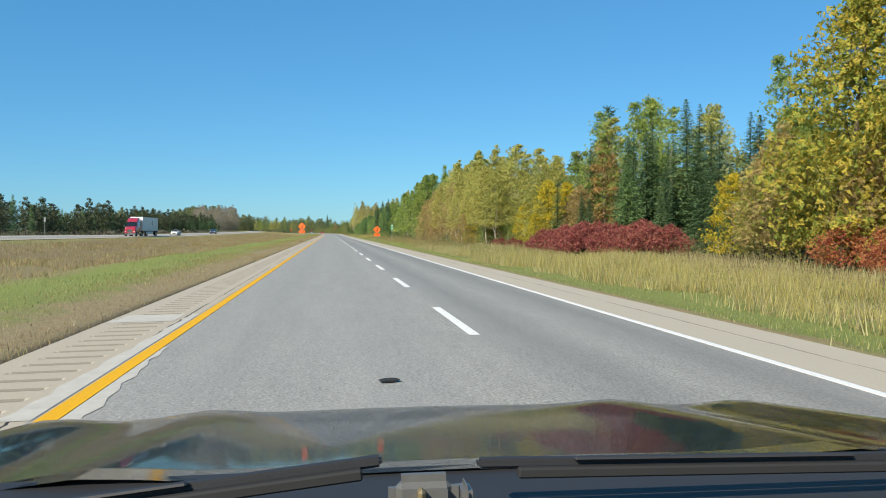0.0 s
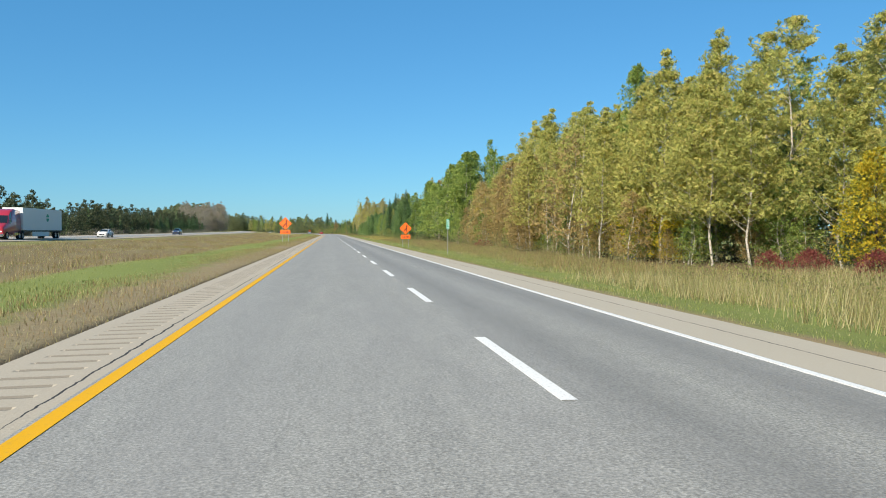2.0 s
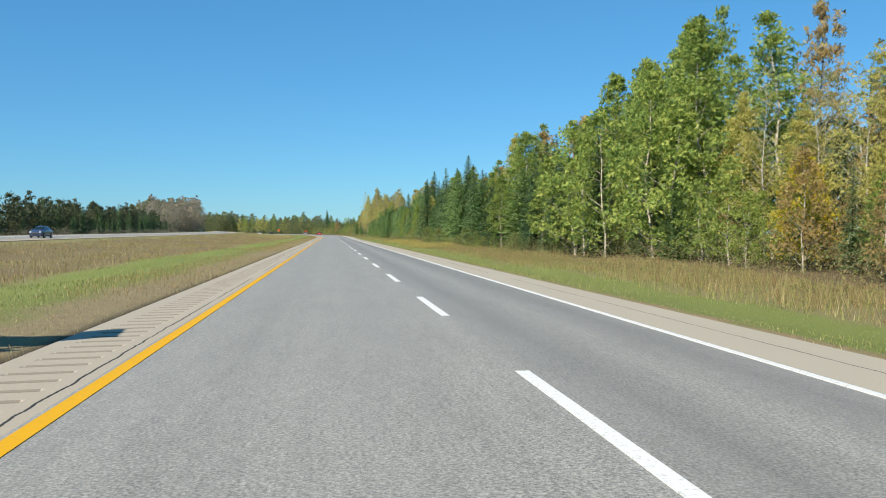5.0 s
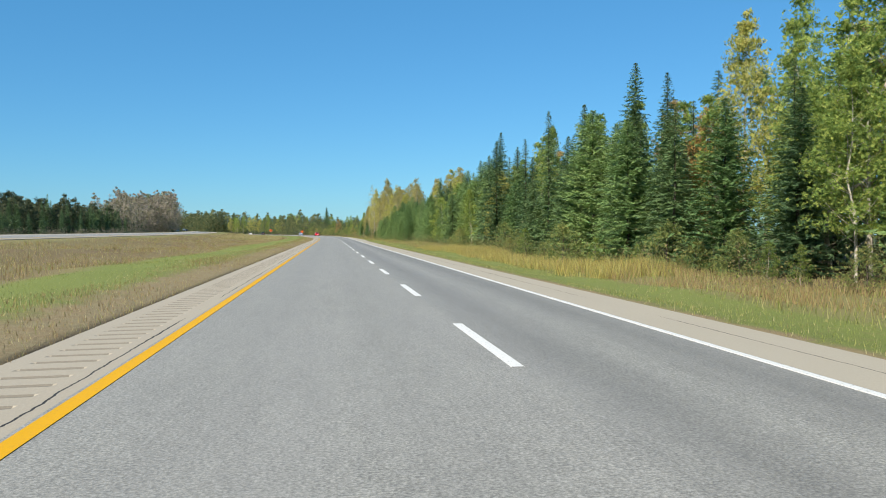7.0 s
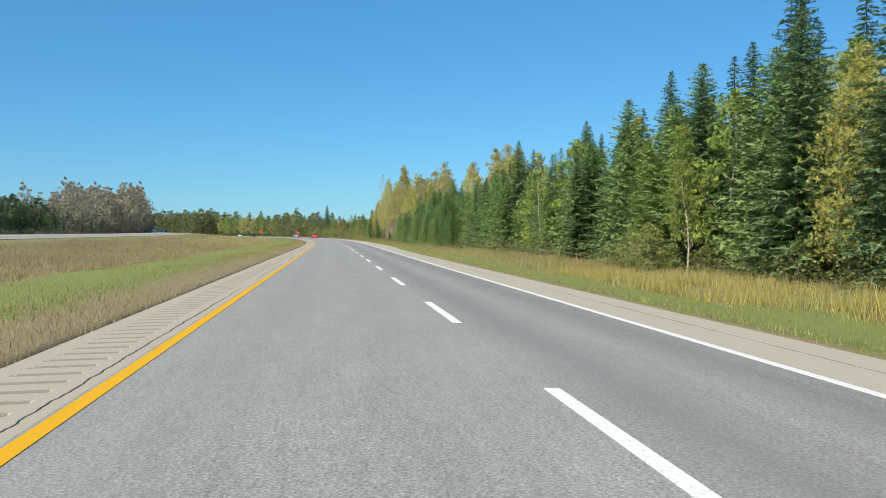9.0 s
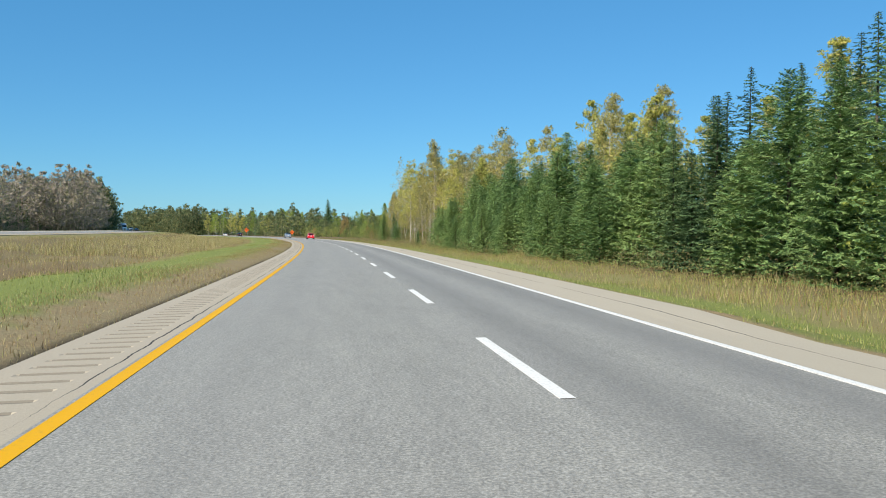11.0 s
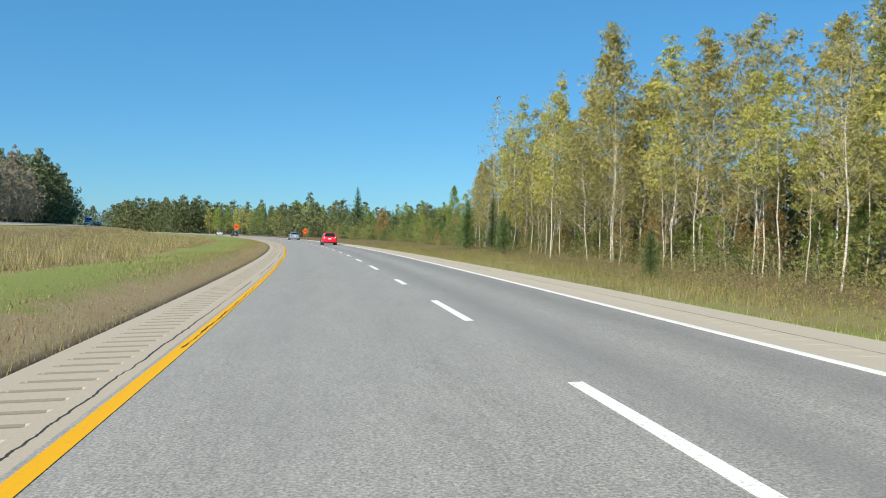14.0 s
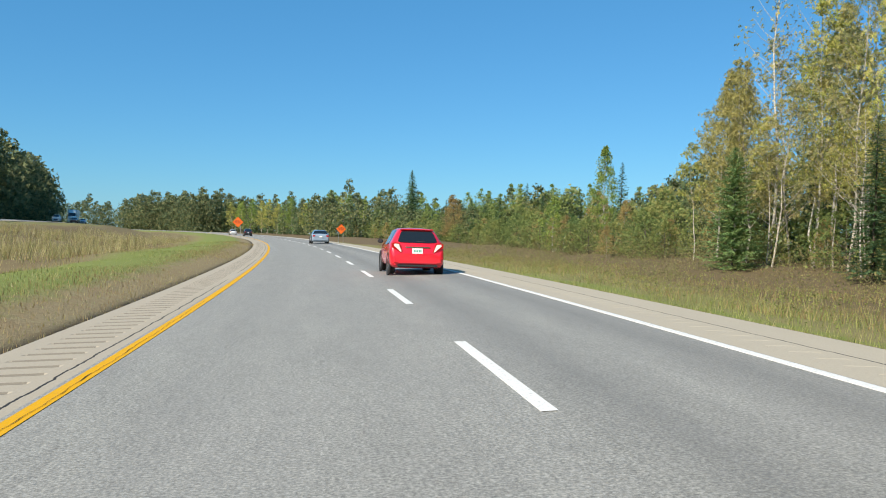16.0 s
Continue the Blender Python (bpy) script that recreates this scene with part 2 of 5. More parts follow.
M["gold"] = mat_leaf("golden_leaves", [(.23, .22, .08), (.37, .34, .115), (.48, .42, .145), (.56, .48, .19)], 0.5, ragged=15.0, open_at=0.47)
M["yellow_leaf"] = mat_leaf("bright_yellow_leaves", [(.24, .26, .03), (.45, .40, .035), (.64, .50, .04), (.66, .44, .035)], ragged=15.0, open_at=0.45)
M["rust"] = mat_leaf("rusty_leaves", [(.24, .16, .06), (.42, .24, .085), (.55, .30, .11), (.46, .37, .11)], ragged=15.0, open_at=0.45)
M["orange"] = mat_leaf("orange_leaves", [(.24, .19, .085), (.39, .28, .12), (.50, .345, .135), (.44, .40, .14)], 0.5, ragged=15.0, open_at=0.46)
M["sumac"] = mat_leaf("red_leaves", [(.15, .045, .042), (.30, .078, .070), (.42, .12, .10), (.33, .18, .10)], ragged=13.0, open_at=0.45)
M["maple_leaf"] = mat_leaf("maple_leaves", [(.13, .18, .035), (.25, .28, .045), (.41, .37, .055), (.52, .38, .06)], ragged=11.0, open_at=0.42)
M["woods_dark"] = mat_leaf("dark_far_leaves", [(.032, .050, .028), (.052, .074, .038), (.078, .098, .046), (.120, .120, .058)], 0.25, 0.0, 4.0, 0.36)
M["aspen_dull"] = mat_leaf("pale_aspen_leaves", [(.18, .19, .08), (.30, .30, .12), (.41, .375, .155), (.46, .38, .18)], 0.5, ragged=15.0, open_at=0.48)
M["sumac_orange"] = mat_leaf("orange_red_leaves", [(.26, .07, .045), (.44, .12, .06), (.52, .20, .07), (.36, .25, .09)], ragged=13.0, open_at=0.45)
M["brush"] = mat_leaf("brush_leaves", [(.16, .165, .068), (.25, .235, .10), (.34, .255, .13), (.28, .32, .10)], ragged=15.0, open_at=0.45)
M["weeds"] = mat_leaf("weed_leaves", [(.14, .17, .05), (.24, .27, .075), (.34, .34, .10), (.30, .24, .10)], ragged=15.0, open_at=0.45)
M["needle"] = mat_leaf("spruce_needles", [(0.058, 0.112, 0.052), (0.106, 0.184, 0.080), (0.172, 0.265, 0.112), (0.245, 0.345, 0.140)], 0.30, 0.5, 20.0, 0.44)
M["needle_light"] = mat_leaf("young_needles", [(0.088, 0.165, 0.060), (0.155, 0.262, 0.092), (0.236, 0.350, 0.124), (0.325, 0.425, 0.152)], 0.30, 0.5, 20.0, 0.44)
M["woods"] = mat_leaf("far_leaves", [(.070, .102, .052), (.115, .155, .070), (.175, .208, .090), (.26, .25, .115)], 0.34, 0.0, 4.0, 0.38)
M["dull_green"] = mat_leaf("dull_green_leaves", [(.10, .155, .055), (.19, .255, .08), (.30, .345, .105), (.42, .37, .13)], 0.5, 0.45, 13.0, 0.44)
M["woods_grey"] = mat_leaf("bare_far_twigs", [(0.278, 0.237, 0.206), (0.396, 0.338, 0.289), (0.316, 0.278, 0.186), (0.198, 0.217, 0.104)], 0.35, 0.0, 4.0, 0.44)
M["grass_tall"] = mat_leaf("tall_dry_grass", [(0.20, 0.165, 0.068), (0.36, 0.30, 0.135), (0.50, 0.44, 0.235), (0.27, 0.275, 0.09)], 0.4, 0.0)
M["grass_gold"] = mat_leaf("golden_grass", [(0.259, 0.202, 0.054), (0.414, 0.346, 0.094), (0.518, 0.461, 0.162), (0.242, 0.250, 0.081)], 0.4, 0.0)
M["grass_brown"] = mat_leaf("brown_weeds", [(.165, .112, .052), (.265, .185, .085), (.345, .262, .125), (.255, .245, .088)], 0.3, 0.0)
M["grass_green"] = mat_leaf("mown_grass", [(.125, .15, .04), (.19, .225, .055), (.265, .285, .08), (.36, .335, .145)], 0.35, 0.0)
M["bark_pale"] = mat_bark("pale_bark", (.44, .40, .33), (.17, .145, .11))
M["bark_dark"] = mat_bark("dark_bark", (.115, .092, .072), (.045, .035, .028), 1.0)
M["bark_white"] = mat_bark("birch_bark", (.52, .49, .43), (.14, .12, .10), 7.0)


# ---- mesh helpers ----
def raw(name, verts, faces, mat, uv=None, flat=True):
    """Mesh data from arrays: verts (n,3), faces (m,3) or (m,4)."""
    verts, faces = np.asarray(verts, np.float32), np.asarray(faces, np.int32)
    me = bpy.data.meshes.new(name)
    k = faces.shape[1]
    me.vertices.add(len(verts))
    me.vertices.foreach_set("co", verts.ravel())
    me.loops.add(faces.size)
    me.loops.foreach_set("vertex_index", faces.ravel())
    me.polygons.add(len(faces))
    me.polygons.foreach_set("loop_start", np.arange(0, faces.size, k, dtype=np.int32))
    me.polygons.foreach_set("use_smooth", np.full(len(faces), not flat))
    if uv is not None:
        layer = me.uv_layers.new(name="UVMap")
        layer.data.foreach_set("uv", np.asarray(uv, np.float32)[faces.ravel()].ravel())
    me.materials.append(mat)
    me.update(calc_edges=True)
    return me


def child(name, me, parent, label=""):
    ob = new(name, me)
    ob.parent = parent
    return tagged(ob, label) if label else ob


def part(name, bm, mat, parent, label=""):
    me = bpy.data.meshes.new(name)
    bm.to_mesh(me)
    bm.free()
    me.materials.append(mat)
    return child(name, me, parent, label)


def grid_faces(nr, nc):
    i = np.arange(nr - 1)[:, None] * nc + np.arange(nc - 1)[None, :]
    return np.stack([i, i + 1, i + nc + 1, i + nc], -1).reshape(-1, 4)


def swept(name, s, x, z, mat, thick=0.0):
    """A band along the road: s (n,), x (k,), z (n,k). thick: closes the sides downwards."""
    s, x = np.asarray(s, float), np.asarray(x, float)
    if thick:
        x = np.r_[x[0], x, x[-1]]
        z = np.c_[z[:, :1] - thick, z, z[:, -1:] - thick]
    S, X = np.repeat(s[:, None], len(x), 1), np.repeat(x[None, :], len(s), 0)
    px, py = plan(S, X)
    V = np.stack([px, py, z], -1).reshape(-1, 3)
    return raw(name, V, grid_faces(len(s), len(x)), mat, np.stack([X, S], -1).reshape(-1, 2))


def other_road(s):
    """Height of the opposite carriageway."""
    return np.interp(s, [0, 100, 210, 400, 500, 620, 720], [.55, .5, .3, .9, 1.2, 1.75, 2.0])


LANE_L, LANE_R = -49.5, -38.5


def terrain(s, x):
    """Height of the natural ground."""
    s, x = np.broadcast_arrays(np.asarray(s, float), np.asarray(x, float))
    zr = paved(s, np.full_like(x, X_SHR)) - .05
    zl = paved(s, np.full_like(x, X_SHL)) - .05
    zo = other_road(s)
    d = x - X_SHR
    right = zr + (-.80 - zr) * smooth(0, 4.2, d) + .25 * smooth(8, 22, d) + 1.0 * smooth(30, 140, d) + .6 * smooth(545, 592, s) * smooth(12, 22, d)
    e = X_SHL - x
    left = zl + (-.02 - zl) * smooth(0, 2.0, e) - .62 * smooth(2.5, 10, e) + (zo - .30 + .64) * smooth(15, 32.8, e)
    beyond = zo + .10 - .45 * smooth(0, 5, LANE_L - x) + .25 * smooth(14, 90, LANE_L - x)
    z = np.where(x >= X_SHR, right, np.where(x <= LANE_L, beyond, left))
    px, py = plan(s, x)
    rough = smooth(.8, 6, np.where(x > 0, d, e)) * np.where((x < LANE_R + 2) & (x > LANE_L - 2), 0, 1)
    z = z + rough * (.07 * np.sin(px * .9 + 1.3 * np.sin(py * .23)) + .06 * np.sin(py * .61 + px * .37) + .10 * np.sin(py * .11 - px * .19))
    inside = (x > X_SHL + .01) & (x < X_SHR - .01)
    z = np.where(inside, paved(s, x) - .07, z)
    return np.where((x > LANE_L - .2) & (x < LANE_R + .2), zo + .035 * (-44 - x) - .07, z)


# ---- ground and roads ----
gs = np.r_[np.arange(-300, -20, 20.0), np.arange(-20, 700, 2.5), np.arange(700, 1101, 10.0)]
gx = np.r_[-150, -120, -100, -85, -72, -64, -58, -54, -51.5, LANE_L, -44, LANE_R, np.arange(-37, X_SHL - .4, 1.0), X_SHL, X_SHL + .02, 0, X_WHITE, X_SHR - .02,
           X_SHR, np.arange(X_SHR + .5, 14, .9), np.arange(14.5, 30, 2.5), 34, 42, 55, 75, 100, 150]
gx = np.unique(gx)
GS, GX = np.meshgrid(gs, gx, indexing="ij")
gpx, gpy = plan(GS, GX)
GV = np.stack([gpx, gpy, terrain(GS, GX)], -1)
nr, nc = GS.shape
GF = grid_faces(nr, nc)
ring = np.r_[np.arange(nc), nc * np.arange(1, nr) + nc - 1, (nr - 1) * nc + np.arange(nc - 2, -1, -1), nc * np.arange(nr - 2, 0, -1)]
flatV = GV.reshape(-1, 3)
# the sheet runs on to the horizon: each edge point goes straight out along the outer normal of its side
turn_out = np.concatenate([np.linspace(-2.70, -.44, nc), np.linspace(-.40, 1.75, nr - 1), np.linspace(1.80, 2.75, nc - 1), np.linspace(2.80, 3.55, nr - 2)])
far = np.c_[np.cos(turn_out) * 4300.0 - 60, np.sin(turn_out) * 4300.0 + 500, np.full(len(ring), -1.0)]
n0, k = len(flatV), len(ring)
a, b2 = ring, np.roll(ring, -1)
skirt = np.stack([a, n0 + np.arange(k), n0 + np.roll(np.arange(k), -1), b2], -1)
guv = np.r_[np.stack([GX, GS], -1).reshape(-1, 2), np.stack([np.where(GX.ravel()[ring] > 0, 300.0, -300.0), GS.ravel()[ring]], -1)]
ground = new("ground", raw("ground", np.r_[flatV, far], np.r_[GF, skirt], M["ground"], guv, flat=False))
tagged(ground, "roadside ground of mown grass, straw and forest floor", "ground", kind="structure")

rs = np.r_[np.arange(-300, 0, 10.0), np.arange(0, 700, 2.0), np.arange(700, 1101, 5.0)]


def band(s, x):
    S, X = np.meshgrid(s, x, indexing="ij")
    return paved(S, X)


rx = np.array([X_YELLOW - .12, -2.0, 0.0, 1.6, X_WHITE + .10])
road = tagged(new("road", swept("road", rs, rx, band(rs, rx), M["asphalt"], .05)), "grey worn asphalt carriageway with two lanes", "road", kind="structure")

# left shoulder with milled rumble grooves
pitch = 0.48
rows_s, dips = [-300.0, -20.0], [0, 0]
for i in range(int(660 / pitch)):
    for off, dip in ((0, 0), (.025, 1), (.115, 1), (.14, 0)):
        rows_s.append(i * pitch + off - 10)
        dips.append(dip)
rows_s += list(np.arange(651.0, 1101, 5.0))
dips += [0] * (len(rows_s) - len(dips))
lx = np.array([X_SHL, -5.14, -5.10, -4.46, -4.42, X_YELLOW - .12])
lz = band(np.array(rows_s), lx)
lz[:, 2:4] -= .016 * np.array(dips)[:, None]
def dark_grooves(me, dips, cols, c0, c1):
    """Grooves darker than the paving: their floors get a material of their own."""
    me.materials.append(M["paving_grain"])
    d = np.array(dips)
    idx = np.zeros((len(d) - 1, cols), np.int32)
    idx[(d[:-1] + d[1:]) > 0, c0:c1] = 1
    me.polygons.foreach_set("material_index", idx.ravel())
    return me


tagged(new("pavement_left", dark_grooves(swept("pavement_left", np.array(rows_s), lx, lz, M["shl"], .09), dips, 7, 3, 4)), "pale worn asphalt shoulder with rumble grooves", "shoulder", kind="structure")
rows_s, dips = [-300.0, -20.0], [0, 0]
rows_s += list(np.arange(0, 400, 4.0))
dips += [0] * 100
for i in range(int(250 / pitch)):
    for off, dip in ((0, 0), (.03, 1), (.11, 1), (.14, 0)):
        rows_s.append(i * pitch + off + 400)
        dips.append(dip)
rows_s += list(np.arange(651.0, 1101, 5.0))
dips += [0] * (len(rows_s) - len(dips))
sx = np.array([X_WHITE + .10, 3.42, 3.46, 3.80, 3.84, X_SHR])
sz = band(np.array(rows_s), sx)
sz[:, 2:4] -= .006 * np.array(dips)[:, None]
tagged(new("pavement_right", swept("pavement_right", np.array(rows_s), sx, sz, M["shr"], .09)), "pale worn asphalt shoulder with a long crack", "shoulder", kind="structure")


def stripe(name, s, x0, x1, mat, label):
    x = np.array([x0, (x0 + x1) / 2, x1])
    z = band(s, x) + .006
    return tagged(new(name, swept(name, s, x, z, mat, .012)), label, "road marking", kind="structure")


stripe("yellow_line", rs[rs <= 474], X_YELLOW - .07, X_YELLOW + .095, M["yellow"], "solid yellow edge line painted on the road")
stripe("yellow_line", rs[rs >= 474], X_YELLOW - .06, X_YELLOW + .10, M["yellow"], "worn yellow edge line with a long crack along it")
cs = np.arange(486.0, 562.0, .12)
cm = X_YELLOW + .03 + .016 * np.sin(cs * .31) + .009 * np.sin(cs * 2.7) + .007 * np.sin(cs * 11.0)
cw = .0025 + .009 * np.clip(np.sin(cs * .23 + 2.0) * .7 + .5 * np.sin(cs * 2.9) + .4 * np.sin(cs * 7.1), 0, 1)
CS = np.repeat(cs[:, None], 2, 1)
CX = np.stack([cm - cw, cm + cw], 1)
cpx, cpy = plan(CS, CX)
crack_me = raw("pavement_crack", np.stack([cpx, cpy, paved(CS, CX) + .011], -1).reshape(-1, 3), grid_faces(len(cs), 2), M["grit_dark"])
tagged(new("pavement_crack", crack_me), "dark crack along the yellow line", "crack", kind="structure")
stripe("white_line", rs, X_WHITE - .058, X_WHITE + .058, M["white"], "solid white edge line painted on the road")
# broken line, one mesh for each straight or bent stretch
DASH, PERIOD, PHASE = 3.85, 9.0, 14.72
for i in range(-4, 90):
    s1 = PHASE + i * PERIOD
    ds = np.linspace(s1 - DASH, s1 - (1.35 if i == 54 else 0.0), 3)      # one dash has lost its far end
    me = swept("dash", ds, np.array([-.068, .068]), band(ds, np.array([-.068, .068])) + .006, M["white"], .012)
    child("dash", me, road)

# opposite carriageway
os_ = np.arange(-300, 1101, 5.0)
oz = other_road(os_)[:, None] + .035 * (-44 - np.array([-46.9, -45.0, -42.0, -40.6]))[None, :]
tagged(new("road_opposite", swept("road_opposite", os_, np.array([-46.9, -45.0, -42.0, -40.6]), oz, M["asphalt"], .05)), "opposite asphalt carriageway beyond the grassy median", "road", kind="structure")
for nm, x0, x1 in (("pavement_opposite", LANE_L, -46.9), ("pavement_opposite_inner", -40.6, LANE_R)):
    x3 = np.array([x0, (x0 + x1) / 2, x1])
    tagged(new(nm, swept(nm, os_, x3, other_road(os_)[:, None] + .035 * (-44 - x3)[None, :], M["shl"], .05)), "pale shoulder of the opposite carriageway", "shoulder", kind="structure")
for nm, x0, mt in (("white_line", -46.9, "white"), ("yellow_line", -40.7, "yellow")):
    x = np.array([x0, x0 + .15])
    tagged(new(nm, swept(nm, os_, x, other_road(os_)[:, None] + .035 * (-44 - x)[None, :] + .006, M[mt], .012)), "edge line of the opposite carriageway", "road marking", kind="structure")


# ---- plants ----
rng = np.random.default_rng(11)


def tube(pts, radii, sides=6):
    pts = np.asarray(pts, float)
    ang = np.arange(sides) * 2 * np.pi / sides
    V = []
    for i, p in enumerate(pts):
        d = pts[min(i + 1, len(pts) - 1)] - pts[max(i - 1, 0)]
        d /= np.linalg.norm(d) + 1e-9
        u = np.cross(d, (0, 1, .3)); u /= np.linalg.norm(u) + 1e-9
        w = np.cross(d, u)
        V.append(p + radii[i] * (np.cos(ang)[:, None] * u + np.sin(ang)[:, None] * w))
    V = np.concatenate(V)
    F = []
    for i in range(len(pts) - 1):
        for j in range(sides):
            p, q = i * sides + j, i * sides + (j + 1) % sides
            F += [[p, q, q + sides], [p, q + sides, p + sides]]
    return V, np.array(F)


def joined(pieces):
    V, F, n = [], [], 0
    for v, f in pieces:
        V.append(v); F.append(f + n); n += len(v)
    return np.concatenate(V), np.concatenate(F)


def leaves(C, size, r, up=0.25, long=1.5):
    """Bent diamond leaves at the centres C."""
    n = len(C)
    d = r.normal(size=(n, 3)); d[:, 2] -= .15
    d /= np.linalg.norm(d, axis=1)[:, None]
    q = r.normal(size=(n, 3)); q[:, 2] *= 1 - up
    w = np.cross(d, q); w /= np.linalg.norm(w, axis=1)[:, None] + 1e-9
    nn = np.cross(d, w)
    sz = (size * r.uniform(.6, 1.35, n))[:, None]
    A = C + d * sz * long * .6
    L = C - d * sz * long * .4 + w * sz * .62 + nn * sz * .2
    R = C - d * sz * long * .4 - w * sz * .62 - nn * sz * .1
    V = np.stack([A, L, R], 1).reshape(-1, 3)
    return V, np.arange(3 * n).reshape(-1, 3)


def bent_stem(h, r0, lean, r, n=7, top=.12):
    z = np.linspace(0, 1, n)
    off = np.cumsum(r.normal(0, lean * h / n, (n, 2)), 0)
    off -= off[0]
    pts = np.c_[off, z * h]
    pts[0, 2] = -.6
    return pts, r0 * (1 - z * (1 - top)), z


def decid(seed, h, wide, base, clumps, per, size, r0, lean=.12, limbs=True, taper=.55, spread=.95, tight=.56):
    """A leafy tree: trunk, limbs and leaf clumps. Returns the wood and the crown."""
    r = np.random.default_rng(seed)
    pts, rad, z = bent_stem(h * .96, r0, lean, r)
    wood, C = [tube(pts, rad, 7)], []
    for i in range(clumps):
        t = base + (1 - base) * ((i + r.uniform(0, 1)) / clumps)
        prof = np.sin(np.pi * min(1, .12 + .88 * ((t - base) / (1 - base)) ** taper)) ** .7
        a = i * 2.4 + r.uniform(-.6, .6)
        d = wide * .5 * prof * r.uniform(.35, 1.0) ** .7 * spread
        stem = np.array([np.interp(t, z, pts[:, 0]), np.interp(t, z, pts[:, 1]), t * h])
        tip = stem + np.array([np.cos(a) * d, np.sin(a) * d, r.uniform(-.02, .07) * h])
        if limbs and d > .35 and (i % 2 == 0 or per < 30):
            root = stem - np.array([0, 0, d * .7])
            root[:2] = [np.interp(root[2] / h, z, pts[:, 0]), np.interp(root[2] / h, z, pts[:, 1])]
            m = (root + tip) / 2 + np.array([0, 0, -.08 * d])
            rr = max(.010, r0 * .24 * (1 - t) + .010)
            wood.append(tube([root, m, tip], [rr, rr * .7, rr * .25], 3))
        cr = wide * .5 * (.17 + .24 * prof) * r.uniform(.55, 1.2)
        g = r.normal(size=(per, 3))
        g *= (np.minimum(np.linalg.norm(g, axis=1), 1.9) / (np.linalg.norm(g, axis=1) + 1e-9))[:, None] * tight
        C.append(tip + g * cr * np.array([1, 1, .66]))
    return joined(wood), leaves(np.concatenate(C), size, r)


def conifer(seed, h, wide, base, whorls, per, r0, droop=.25, rise=.18, nk=10, fine=1.0, belly=.75):
    """A spruce or fir: trunk, and boughs at uneven heights carrying sprays of needles along both sides."""
    r = np.random.default_rng(seed)
    pts, rad, z = bent_stem(h, r0, .02, r, top=.05)
    wood = [tube(pts, rad, 6)]
    V = []
    n_all = whorls * per
    for i in range(n_all):
        t = base + (1 - base) * (1 - (1 - (i + r.uniform(-.5, .5)) / n_all) ** 1.2)
        t = min(max(t, base), .992)
        R = wide * .5 * ((1 - t) / (1 - base)) ** belly * r.uniform(.62, 1.12) + .04
        a = i * 2.399 + r.uniform(-.5, .5)
        o = np.array([np.interp(t, z, pts[:, 0]), np.interp(t, z, pts[:, 1]), t * h])
        ca, sa = np.cos(a), np.sin(a)
        out, side = np.array([ca, sa, 0]), np.array([-sa, ca, 0])
        tilt = rise * (.35 + t) + r.normal(0, .13)
        k = max(4, int(nk * min(1, .35 + R / 2.2)))
        u = (np.arange(k) + r.uniform(.2, .8, k)) / k
        u = .05 + .95 * u
        C = o + out * (R * u)[:, None] + np.c_[np.zeros((k, 2)), R * (tilt * u - droop * u * u + .10 * u ** 4)]
        for sg in (-1, 1):
            dv = out * r.uniform(.45, .95, k)[:, None] + side * (sg * r.uniform(.35, 1.0, k))[:, None] + np.c_[r.normal(0, .12, (k, 2)), r.normal(.02, .34, k)]
            ln = fine * (.06 + .07 * min(1.0, R / .8) + .12 * R * (1 - .5 * u)) * r.uniform(.7, 1.3, k)
            sv = np.cross(dv, np.c_[r.normal(0, .5, (k, 2)), np.ones(k)])
            sv /= np.linalg.norm(sv, axis=1)[:, None] + 1e-9
            wd = (ln * .33)[:, None]
            ln = ln[:, None]
            V.append(np.stack([C - dv * ln * .15 + sv * wd, C + dv * ln - np.array([0, 0, .10]) * ln, C - dv * ln * .15 - sv * wd], 1).reshape(-1, 3))
    V = np.concatenate(V)
    return joined(wood), (V, np.arange(len(V)).reshape(-1, 3))


KINDS = {}


def tree_kind(key, name, label, shape, bark, leaf):
    """A prototype, planted at its first use and copied afterwards."""
    (wv, wf), (cv, cf) = shape
    root = new(name)
    child("trunk", raw("trunk", wv, wf, M[bark], flat=False), root)
    child("crown", raw("crown", cv, cf, M[leaf]), root)
    tagged(root, label, "tree" if "shrub" not in name else "shrub", group="trees along the highway" if "shrub" not in name else "shrubs at the forest edge")
    KINDS[key] = [root, False]


def plant(key, s, x, size=1.0, turn=None, lean=(0, 0), stretch=1.0, fat=1.0):
    px, py = plan(s, x)
    z = float(terrain(s, x)) - .05
    m = Matrix.LocRotScale((float(px), float(py), z), Euler((radians(lean[0]), radians(lean[1]), rng.uniform(0, 6.28) if turn is None else turn)), (size * fat, size * fat, size * stretch))
    root, used = KINDS[key]
    if used:
        return copy_thing(root, m @ Matrix.Diagonal((*(1 / k for k in root.scale), 1)))
    root.matrix_basis = m
    KINDS[key][1] = True
    return root


